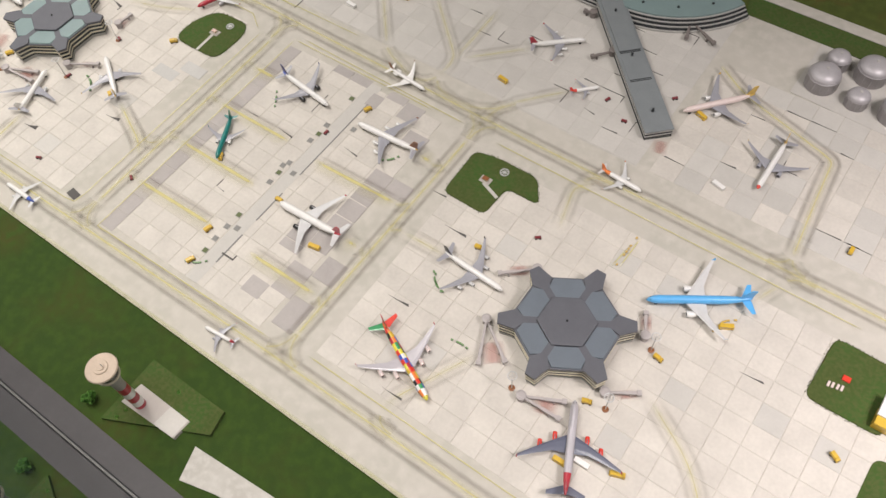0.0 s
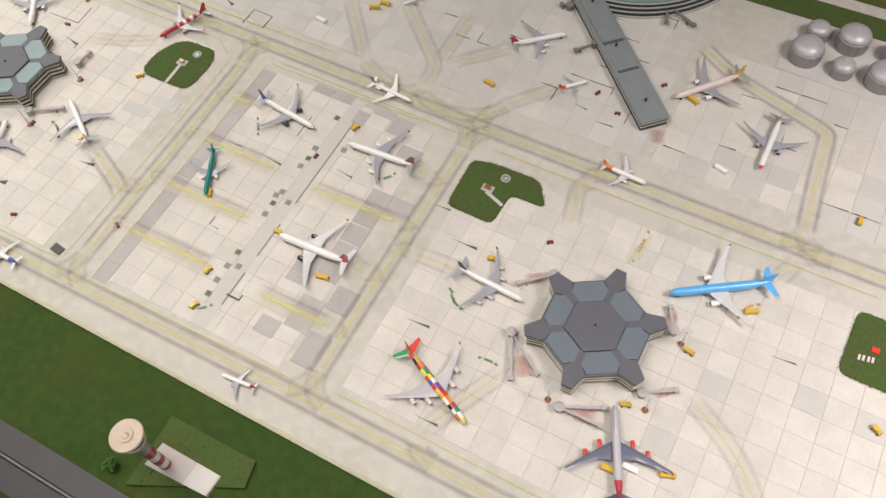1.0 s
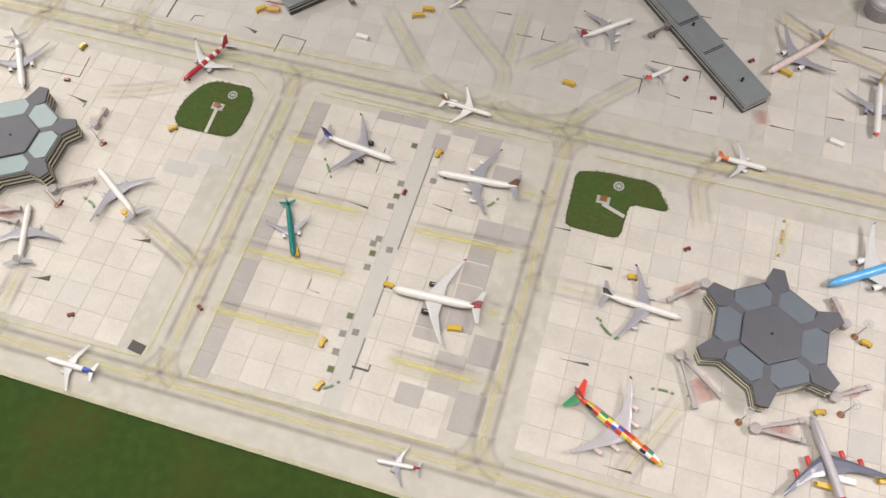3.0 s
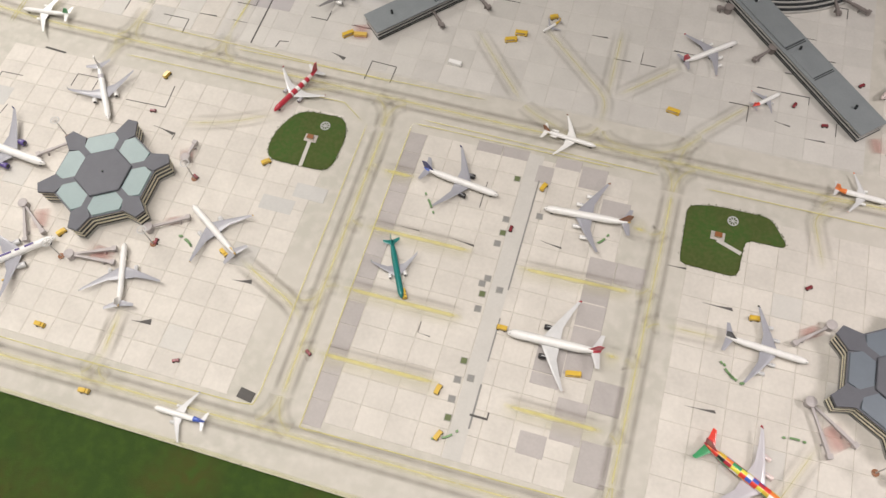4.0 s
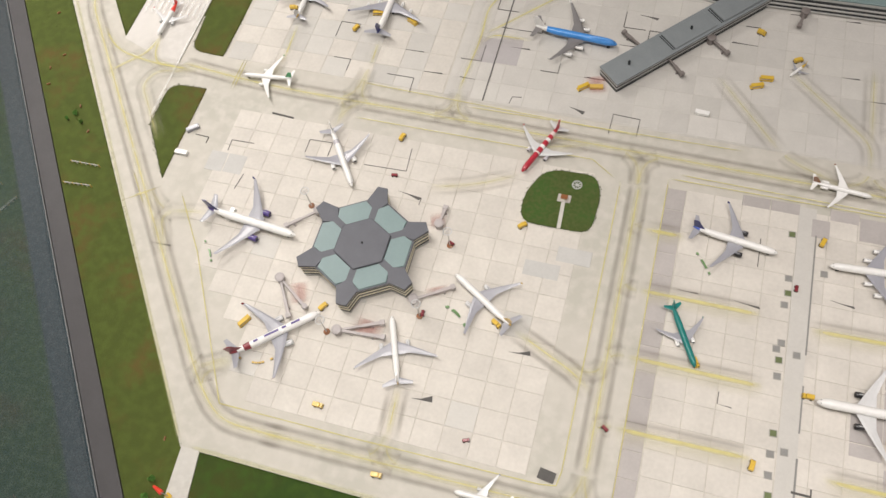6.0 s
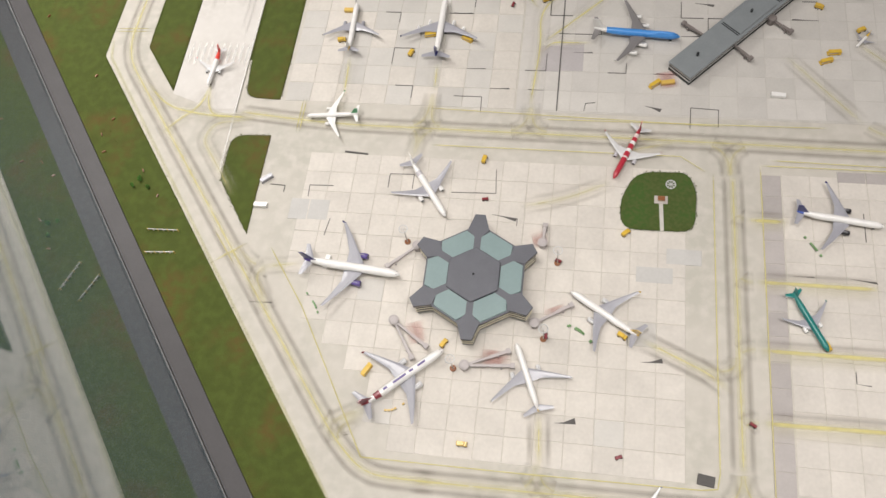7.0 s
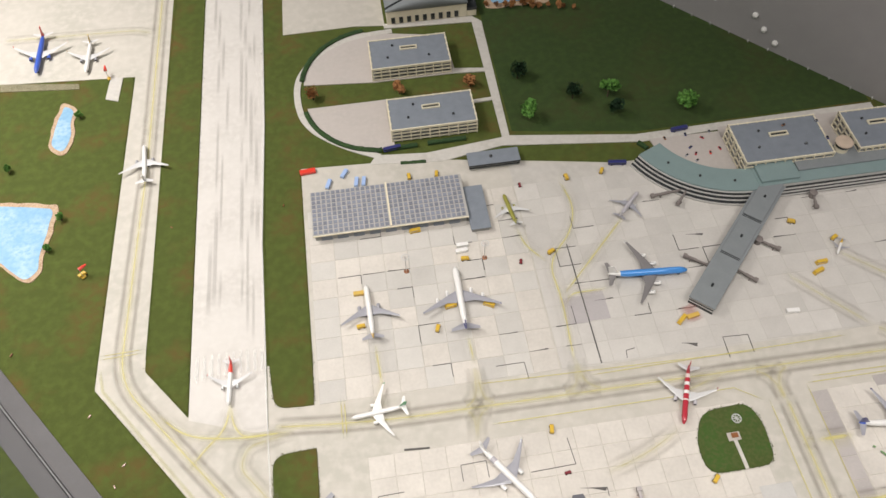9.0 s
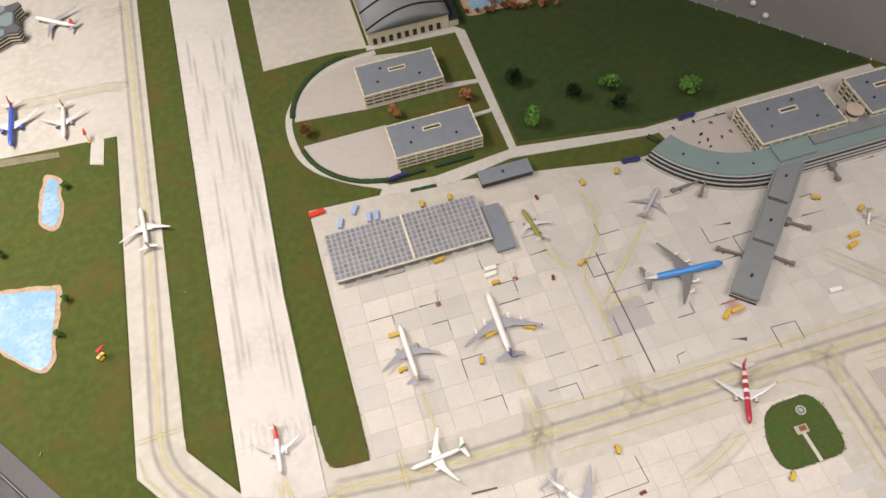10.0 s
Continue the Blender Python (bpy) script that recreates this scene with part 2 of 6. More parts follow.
PANEL = plain("grey_backdrop_panel", (0.32, 0.31, 0.31), 0.35, vary=0.05, scale=5)
STUD = plain("bright_metal_stud", (0.85, 0.85, 0.83), 0.25, 0.7)
TANK = plain("silver_tank_paint", (0.47, 0.45, 0.465), 0.42, 0.2, vary=0.1, scale=60)
SOLAR = plain("solar_cell_grey", (0.22, 0.235, 0.285), 0.3, vary=0.1, random_tint=0.15)
SOLAR_BACK = plain("solar_frame_pale", (0.42, 0.41, 0.39), 0.5)
TYRE_BLACK = plain("model_tyre_black", (0.02, 0.02, 0.02), 0.7)
MAST = plain("mast_metal", (0.50, 0.48, 0.46), 0.5)
TOWER_TOP = plain("tower_roof_beige", (0.52, 0.42, 0.33), 0.6, vary=0.1, scale=60)
TOWER_NECK = plain("tower_neck_grey", (0.34, 0.33, 0.30), 0.5, vary=0.08)
BRIDGE = plain("jet_bridge_grey", (0.42, 0.385, 0.38), 0.5, vary=0.08)
BRIDGE_DARK = plain("jet_bridge_dark", (0.20, 0.175, 0.165), 0.5, vary=0.08)
PAINTS = {}
for key, c in (("white", (0.80, 0.79, 0.77)), ("wing", (0.33, 0.33, 0.365)), ("wing_light", (0.60, 0.60, 0.60)), ("silver", (0.48, 0.46, 0.49)), ("steel", (0.12, 0.13, 0.18)), ("wing_dull", (0.20, 0.19, 0.19)),
               ("red", (0.44, 0.03, 0.05)), ("scarlet", (0.70, 0.05, 0.03)), ("maroon", (0.22, 0.03, 0.04)), ("orange", (0.80, 0.22, 0.05)), ("gold", (0.62, 0.42, 0.10)), ("brown", (0.25, 0.10, 0.04)),
               ("yellow", (0.64, 0.42, 0.05)), ("lemon", (0.75, 0.68, 0.08)), ("navy", (0.03, 0.035, 0.16)), ("blue", (0.06, 0.12, 0.50)), ("sky", (0.11, 0.42, 0.80)), ("azure", (0.06, 0.26, 0.66)),
               ("teal", (0.01, 0.18, 0.165)), ("green", (0.05, 0.30, 0.12)), ("olive", (0.28, 0.27, 0.05)), ("black", (0.02, 0.02, 0.022)), ("pink", (0.72, 0.60, 0.57)), ("purple", (0.10, 0.07, 0.25)), ("pale_blue", (0.35, 0.48, 0.75)), ("cart", (0.16, 0.30, 0.12))):
    PAINTS[key] = plain("paint_" + key, c, 0.32, vary=0.05, scale=150, coat=0.3)


def glass_material():
    m, nt, b = nodes_of("acrylic_glass")
    b.inputs["Base Color"].default_value = (0.93, 0.97, 0.95, 1)
    b.inputs["Roughness"].default_value, b.inputs["IOR"].default_value, b.inputs["Transmission Weight"].default_value = 0.0, 1.5, 1.0
    return m


GLASS = glass_material()


# ---- mesh helpers ----
def part(name, bm, material, parent=None, label=""):
    me = bpy.data.meshes.new(name)
    bm.to_mesh(me)
    bm.free()
    for m in material if isinstance(material, (list, tuple)) else [material]:
        me.materials.append(m)
    ob = new(name, me)
    if parent is not None:
        ob.parent = parent
    if label:
        ob["label"] = label
    return ob


def thing(name, m=None, label="", category="", group="", kind=""):
    ob = new(name)
    ob.empty_display_size = 0.01
    if m is not None:
        ob.matrix_world = m
    return tagged(ob, label, category, group, kind)


def smooth(ob):
    for p in ob.data.polygons:
        p.use_smooth = True
    return ob


def add_box(bm, x0, x1, y0, y1, z0, z1, bevel=0.0):
    v = [bm.verts.new(p) for p in ((x0, y0, z0), (x1, y0, z0), (x1, y1, z0), (x0, y1, z0), (x0, y0, z1), (x1, y0, z1), (x1, y1, z1), (x0, y1, z1))]
    f = [bm.faces.new([v[i] for i in q]) for q in ((3, 2, 1, 0), (4, 5, 6, 7), (0, 1, 5, 4), (1, 2, 6, 5), (2, 3, 7, 6), (3, 0, 4, 7))]
    if bevel:
        es = list({e for q in f for e in q.edges})
        bmesh.ops.bevel(bm, geom=es, offset=bevel, segments=1, affect="EDGES")
    return bm


def box(x0, x1, y0, y1, z0, z1, bevel=0.0):
    return add_box(bmesh.new(), x0, x1, y0, y1, z0, z1, bevel)


def add_prism(bm, pts, z0, z1):
    area = sum(a[0] * b[1] - b[0] * a[1] for a, b in zip(pts, pts[1:] + pts[:1]))
    pts = pts if area > 0 else pts[::-1]
    lo, hi = [bm.verts.new((x, y, z0)) for x, y in pts], [bm.verts.new((x, y, z1)) for x, y in pts]
    bm.faces.new(lo[::-1])
    bm.faces.new(hi)
    n = len(pts)
    for i in range(n):
        bm.faces.new((lo[i], lo[(i + 1) % n], hi[(i + 1) % n], hi[i]))
    return bm


def prism(pts, z0, z1):
    return add_prism(bmesh.new(), list(pts), z0, z1)


def add_rings(bm, rings, close=True, mats=None):
    """Skin over rings of equal count."""
    rows = [[bm.verts.new(p) for p in r] for r in rings]
    n = len(rows[0])
    for k, (a, b) in enumerate(zip(rows, rows[1:])):
        for i in range(n):
            f = bm.faces.new((a[i], a[(i + 1) % n], b[(i + 1) % n], b[i]))
            if mats:
                f.material_index = mats[k]
    if close:
        f0 = bm.faces.new(rows[0][::-1])
        f1 = bm.faces.new(rows[-1])
        if mats:
            f0.material_index, f1.material_index = mats[0], mats[-1]
    return bm


def add_turned(bm, profile, x=0.0, y=0.0, n=20):
    """Turned shape about z: profile of (radius, z) from below."""
    return add_rings(bm, [[(x + r * math.cos(2 * math.pi * i / n), y + r * math.sin(2 * math.pi * i / n), z) for i in range(n)] for r, z in profile])


def turned(profile, x=0.0, y=0.0, n=20):
    return add_turned(bmesh.new(), profile, x, y, n)


def rounded(pts, radius, steps=6, closed=False):
    """Polyline with its corners rounded."""
    out, n = [], len(pts)
    for i, p in enumerate(pts):
        if not closed and i in (0, n - 1):
            out.append(Vector(p))
            continue
        p, a, b = Vector(p), Vector(pts[i - 1]), Vector(pts[(i + 1) % n])
        r = min(radius, (a - p).length * 0.45, (b - p).length * 0.45)
        s, e = p + (a - p).normalized() * r, p + (b - p).normalized() * r
        for k in range(steps + 1):
            u = k / steps
            out.append(s * (1 - u) ** 2 + p * 2 * u * (1 - u) + e * u * u)
    return [(v.x, v.y) for v in out]


def mm(text):
    """Points in millimetres, 'x,y x,y', as metres."""
    return [tuple(float(v) / 1000 for v in p.split(",")) for p in text.split()]


def side_lines(line, half):
    vs, left, right = [Vector(p) for p in line], [], []
    for i, p in enumerate(vs):
        d = (vs[min(i + 1, len(vs) - 1)] - vs[max(i - 1, 0)]).normalized()
        nrm = Vector((-d.y, d.x))
        left.append(p + nrm * half)
        right.append(p - nrm * half)
    return left, right


def off_segment(p, a, c):
    """Distance of a point from a segment."""
    dx, dy = c[0] - a[0], c[1] - a[1]
    u = max(0.0, min(1.0, ((p[0] - a[0]) * dx + (p[1] - a[1]) * dy) / (dx * dx + dy * dy + 1e-12)))
    return math.hypot(p[0] - a[0] - u * dx, p[1] - a[1] - u * dy)


LAYER = [0]


def strip(name, line, width, material, z=0.0009, parent=None, label="", soft_end=0.014, laid=()):
    """Flat marking along a line, with u across."""
    LAYER[0] += 1
    z = z + LAYER[0] * 0.000012
    dense = [line[0]]
    for a, c in zip(line, line[1:]):
        n = max(1, int(math.dist(a, c) / 0.006))
        dense += [(a[0] + (c[0] - a[0]) * k / n, a[1] + (c[1] - a[1]) * k / n) for k in range(1, n + 1)]
    total, runs = sum(math.dist(a, c) for a, c in zip(dense, dense[1:])), [0.0]
    for a, c in zip(dense, dense[1:]):
        runs.append(runs[-1] + math.dist(a, c))
    fade = [min(1.0, min(s, total - s) / min(soft_end, total / 2.2)) for s in runs]
    bm = bmesh.new()
    uv = bm.loops.layers.uv.new("UVMap")
    left, right = side_lines(dense, width / 2)
    lv, rv = [bm.verts.new((p.x, p.y, z)) for p in left], [bm.verts.new((p.x, p.y, z)) for p in right]
    for i in range(len(dense) - 1):
        if any(off_segment(dense[i], a, c) < 0.0035 for a, c in laid):
            continue
        f = bm.faces.new((rv[i], rv[i + 1], lv[i + 1], lv[i]))
        for loop, u, v in zip(f.loops, (1, 1, 0, 0), (fade[i], fade[i + 1], fade[i + 1], fade[i])):
            loop[uv].uv = (u, v)
    return part(name, bm, material, parent, label)


# ---- room and table ----
NX, NY = -0.791, -0.612
SLANT = (-0.612, 0.791)


def slant_point(c, y):
    """Point on the slanting side at distance c along its outward normal, at height y of the plan."""
    return ((c - NY * y) / NX, y)


FRONT_IN, FRONT_GLASS, C_TAR, C_IN, C_GLASS = 0.281, 0.247, 0.6655, 0.745, 0.775
BACK, EAST = 2.6, 0.95
table_poly = [slant_point(C_GLASS, FRONT_GLASS), (EAST, FRONT_GLASS), (EAST, BACK), slant_point(C_GLASS, BACK)]
table = thing("display_table", None, "large model airport table with dark skirt and grey rail", "table")
part("table_board", prism(table_poly, -0.10, -0.004), SKIRT, table)
part("table_skirt", prism([(x * 0.97, 0.30 if y < 1 else y - 0.05) for x, y in table_poly], -0.85, -0.10), SKIRT, table)
part("front_rail", prism([slant_point(C_GLASS - 0.003, FRONT_GLASS + 0.003), (EAST, FRONT_GLASS + 0.003), (EAST, FRONT_IN), slant_point(C_IN, FRONT_IN)], -0.004, 0.003), RAIL, table, "dark grey painted rail along the table edge")
part("side_rail", prism([slant_point(C_GLASS - 0.003, FRONT_GLASS + 0.003), slant_point(C_IN, FRONT_IN), slant_point(C_IN, BACK), slant_point(C_GLASS - 0.003, BACK)], -0.004, 0.003), RAIL, table)
corner = slant_point(C_GLASS, FRONT_GLASS)
guard = thing("glass_guard", None, "clear upright glass guard along the table front", "glass guard", "glass guards")
pane = part("pane", box(corner[0], EAST, FRONT_GLASS - 0.006, FRONT_GLASS, 0.0, 0.74), GLASS, guard)
pane.visible_shadow = False
part("seal_strip", box(corner[0] + 0.002, EAST, FRONT_GLASS, FRONT_GLASS + 0.0013, -0.004, 0.0035), SEAL_DULL, guard, "thin dull seal strip")
part("top_edge", box(corner[0] + 0.002, EAST, FRONT_GLASS - 0.0062, FRONT_GLASS + 0.0002, 0.74, 0.7412), SEAL_DULL, guard, "polished glass top edge")


def slant_bar(c0, c1, y0, y1, z0, z1):
    return prism([slant_point(c0, y0), slant_point(c0, y1), slant_point(c1, y1), slant_point(c1, y0)], z0, z1)


def leaning(bm):
    """Tips a piece of the side guard a few degrees in over the model."""
    for v in bm.verts:
        v.co.x, v.co.y = v.co.x - LEAN * v.co.z * NX, v.co.y - LEAN * v.co.z * NY
    return bm


LEAN = 0.068 / 0.88
for y0, y1, top, text in ((FRONT_GLASS + 0.001, BACK, 0.88, "clear glass guard leaning in along the slanting table side"),):
    guard = thing("glass_guard", None, text, "glass guard", "glass guards")
    pane = part("pane", leaning(slant_bar(C_GLASS, C_GLASS + 0.006, y0, y1, 0.0, top)), GLASS, guard)
    pane.visible_shadow = False
    part("seal_strip", slant_bar(C_GLASS - 0.0013, C_GLASS, y0 + 0.002, y1, -0.004, 0.0035), SEAL, guard, "thin pale seal strip")
    part("cap_rail", leaning(slant_bar(C_GLASS - 0.007, C_GLASS + 0.008, y0 + 0.02, y1, top, top + 0.010)), BLACK, guard, "black cap rail")
    part("cap_bead", leaning(slant_bar(C_GLASS, C_GLASS + 0.0008, y0 + 0.02, y1, top + 0.010, top + 0.0106)), RAIL, guard, "thin dark grey bead")

tagged(part("floor", box(-4.0, 2.4, -1.8, 4.2, -0.95, -0.85), CARPET), "teal flecked carpet floor", "floor", kind="structure")
tagged(part("ceiling", box(-4.0, 2.4, -1.8, 4.2, 1.78, 1.88), ROOM), "pale painted ceiling", "ceiling", kind="structure")
for nm, b in (("wall_west", (-4.1, -4.0, -1.8, 4.2)), ("wall_east", (2.4, 2.5, -1.8, 4.2)), ("wall_south", (-4.1, 2.5, -1.9, -1.8)), ("wall_north", (-4.1, 2.5, 4.2, 4.3))):
    tagged(part(nm, box(*b, -0.95, 1.88), ROOM), "pale grey painted room wall", "wall", kind="structure")

# grey glossy backdrop that closes the back of the model
pa, pb = Vector((-0.86, 2.14)), Vector((-0.262, 1.452))
pn = Vector((0.755, 0.656))
pc = Vector((0.95, 1.92))
pd = Vector((-0.12, 1.90))
backdrop = thing("backdrop_panel", None, "grey semi-gloss backdrop panel behind the model", "backdrop", kind="structure")
part("panel", prism([tuple(pa), tuple(pb), tuple(pb + pn * 0.02), tuple(pa + pn * 0.02)], -0.004, 1.2), PANEL, backdrop)
part("panel", prism([tuple(pb), tuple(pd), (pd.x + 0.02, pd.y + 0.02), tuple(pb + pn * 0.02)], -0.004, 1.2), PANEL, backdrop)
part("panel", prism([tuple(pd), tuple(pc), (pc.x, pc.y + 0.02), (pd.x, pd.y + 0.02)], -0.004, 1.2), PANEL, backdrop)
for k in range(20):
    p = pa.lerp(pb, 0.06 + k * 0.047) - pn * 0.003
    part("stud", turned([(0.0016, -0.002), (0.0022, 0.001), (0.0022, 0.003), (0.001, 0.0045)], p.x, p.y, 10), STUD, backdrop, "small bright metal stud")
# white knobs added to draw bright lamp reflections on the glossy panel
for x, y, z in ((-0.462, 1.682, 0.061), (-0.445, 1.663, 0.039), (-0.426, 1.64, 0.021)):
    bm = turned([(0.006, 0), (0.0055, 0.004), (0.002, 0.006)], n=12)
    bm.transform(Matrix.Translation((x, y, z)) @ Vector((-pn.x, -pn.y, 0)).to_track_quat("Z", "Y").to_matrix().to_4x4())
    part("pin_fitting", bm, PAINTS["white"], backdrop, "small white knob drawing a lamp reflection")

tagged(part("ground", prism([slant_point(C_IN, FRONT_IN), (EAST, FRONT_IN), (EAST, BACK), slant_point(C_IN, BACK)], -0.004, -0.0012), GRASS), "model grass ground of green and brown flock", "grass", kind="structure")

tagged(part("front_meadow", prism([(-1.146, FRONT_IN + 0.0005), (EAST, FRONT_IN + 0.0005), (EAST, 0.4305), (-1.166, 0.4305)], -0.003, -0.0009), GRASS_FRONT), "fresh green flocked meadow along the table front, darkened for weaker light", "grass", kind="structure")

# sheet of darkened grass where little lamp light arrives
tagged(part("back_meadow", prism(mm("-977,1515 -750,1476 -575,1478 -300,1480 -300,2200 -1000,2200 -976,1850"), -0.003, -0.0008), GRASS_BACK), "green flocked meadow before the backdrop, darkened for the dim light there", "grass", kind="structure")

# ---- tarmac ----
tar_w = lambda y: slant_point(C_TAR, y)
apron = tagged(part("apron", prism([tar_w(0.431), (EAST, 0.431), (EAST, 1.30), (0.05, 1.415), (-0.10, 1.405), (-0.81, 1.408), (-0.92, 1.43), (-1.155, 1.474), (-1.368, 1.486), (-1.368, 1.10), (-1.437, 1.10), (-1.437, 1.0), (-1.553, 1.035), (-1.555, 1.037), (-1.62, 1.12), (-1.62, 1.14), (-1.692, 1.14), tar_w(1.1)], -0.0035, 0.0), CONCRETE), "pale concrete airport apron and taxiways", "apron", kind="structure")
runway = tagged(part("runway", prism(mm("-1552,1030 -1438,990 -1440,1333 -1431,1606 -1427,2110 -1425,2600 -1545,2600 -1548,2158"), -0.0035, 0.0003), RUNWAY), "pale concrete runway with dark rubber streaks", "runway", kind="structure")
taxi_n = tagged(part("taxiway", prism(mm("-1692,1139 -1621,1139 -1617,1600 -1613,1990 -1608,2600 -1670,2600 -1674,2206 -1682,1783"), -0.0035, 0.0001), CONCRETE), "concrete taxiway beside the runway", "taxiway", kind="structure")
cargo = tagged(part("cargo_apron", prism([slant_point(C_IN, 1.845)] + mm("-1900,1801 -1682,1783 -1660,1783 -1655,2600") + [slant_point(C_IN, BACK)], -0.0035, 0.0), CONCRETE), "pale concrete cargo apron", "apron", kind="structure")
tagged(part("maintenance_apron", prism(mm("-1377,2400 -1388,1858 -1240,1860 -1178,1852 -1178,2400"), -0.0035, 0.0), CONCRETE), "pale concrete maintenance apron", "apron", kind="structure")

tagged(part("terminal_apron", prism(mm("-1000,1022 -40,1022 -40,1300 -110,1405 -810,1406 -920,1425 -1000,1440"), -0.002, 0.0003), CONCRETE_DIM), "greyer concrete apron before the terminal, toned down for dim light", "apron", kind="structure")

# grass islands inside the tarmac
ISLAND_C = mm("-1370,791 -1370,959") + rounded(mm("-1382,959 -1433,957 -1432,878"), 0.045, 8)
ISLAND_E = mm("-1434,1110 -1368,1110 -1370,1026") + rounded(mm("-1385,1026 -1428,1029 -1433,1095"), 0.04, 8)
for outline in (ISLAND_C, ISLAND_E):
    LAYER[0] += 1
    if outline is ISLAND_E:
        top = 0.0008 + LAYER[0] * 0.00001
        ramp = bmesh.new()
        ramp.faces.new([ramp.verts.new(p) for p in ((-1.434, 1.11, top), (-1.368, 1.11, top), (-1.368, 1.45, -0.0013), (-1.434, 1.45, -0.0013))])
        tagged(part("grass_ramp", ramp, GRASS), "green flocked grass running on beside the runway", "grass", "grass islands", "structure")
    tagged(part("grass_island", prism(outline, -0.003, 0.0008 + LAYER[0] * 0.00001), GRASS), "green flocked grass island beside the runway", "grass", "grass islands", "structure")
tagged(part("grass_island", prism(rounded(mm("-1553,1037 -1620,1120 -1616,2500 -1549,2500"), 0.004, 4, True), -0.003, 0.0004), GRASS), "green flocked grass strip beside the runway", "grass", "grass islands", "structure")
for txt, rad in (("-838,836 -842,880 -820,927 -750,930 -738,900 -741,837", 0.022), ("-255,827 -257,915 -220,923 -150,923 -123,883 -178,882 -181,825", 0.012),
                 ("303,819 306,917 400,915 400,819", 0.014), ("400,640 402,794 520,796 520,640", 0.014)):
    LAYER[0] += 1
    tagged(part("grass_island", prism(rounded(mm(txt), rad, 4, True), -0.003, 0.0012 + LAYER[0] * 0.00001), GRASS_ISLE), "dark green flocked grass island in the tarmac", "grass", "grass islands", "structure")
tagged(part("grass_strip", prism(mm("-40,1404 250,1404 950,1404 950,1450 -50,1450"), -0.001, 0.001), GRASS_ISLE), "dark green grass strip beyond the tanks", "grass", kind="structure")
tagged(part("back_path", prism(mm("-60,1451 950,1451 950,1474 -60,1474"), -0.001, 0.0012), CONCRETE), "pale path beyond the tanks", "path", kind="structure")

# ---- markings ----
marks = thing("taxiway_markings", None, "worn yellow taxi lines with dark tyre tracks", "road marking", kind="structure")


LAID = []


def taxi(txt, material=TYRE, radius=0.05, width=0.0335, soft_end=0.014, follow=False):
    """Track along a line; one that follows others is left out where it runs on top of them."""
    line = rounded(mm(txt), radius, 8)
    strip("taxi_line", line, width, material, 0.0009, marks, "", soft_end, LAID if follow else ())
    if not follow:
        LAID.extend(zip(line, line[1:]))


# through taxiways
for txt in ("-1430,1000 -1330,990 -1244,985 -1070,984 -700,981 -280,976 950,974", "-1080,473 -280,484 950,484", "-690,930 -686,520", "-280,930 -283,520",
            "-1640,2600 -1643,1545 -1657,1107 -1187,515 -1140,474 -1050,473"):
    taxi(txt)
taxi("-25,1276 36,1236 177,1192 196,1184 203,1098 213,1000", radius=0.03)
# lead-in lines of the aircraft stands
for txt in ("-1129,1107 -1127,1050", "-1272,1115 -1268,1030", "-919,1383 -908,1323 -926,1271 -977,1216 -971,1144 -979,1030", "-1015,1298 -1007,1255 -977,1216", "-828,1291 -927,1191 -968,1150", "-891,1152 -955,1152 -970,1130",
            "-852,910 -910,880 -980,860", "-810,680 -723,641 -697,620", "-931,575 -925,500", "-1272,752 -1345,740", "-611,1138 -510,1020", "-512,1167 -395,1058 -395,1010",
            "-397,1194 -395,1060", "-299,1146 -385,1065", "-192,1105 -272,1017", "-77,860 -97,940 -70,965", "197,905 218,955", "-180,738 -265,736",
            "-64,640 -118,530 -122,505", "147,710 240,655 330,500", "-1155,555 -1200,530", "-1405,850 -1443,901 -1478,946 -1466,977 -1401,988", "-1491,1050 -1488,1015 -1474,991 -1417,991", "-1491,1050 -1498,1008 -1529,979 -1552,950", "-1600,1048 -1554,1004 -1482,990 -1400,990"):
    x, y = mm(txt)[0]
    taxi(txt, LEAD_LINE if x < -0.8 and 1.0 < y else TYRE if x < -0.5 and y < 0.72 else TYRE_BEND, soft_end=0.03)
# one-sided stand lines on the centre apron
for txt in ("-675,861 -617,861", "-665,771 -512,772", "-665,678 -500,679", "-665,586 -503,589"):
    taxi(txt, TYRE_STAND, 0.02, 0.040, 0.02)
for txt in ("-300,860 -325,862", "-456,765 -300,770", "-326,680 -300,679", "-428,585 -300,586"):
    taxi(txt, TYRE_STAND, 0.02, 0.040, 0.02)
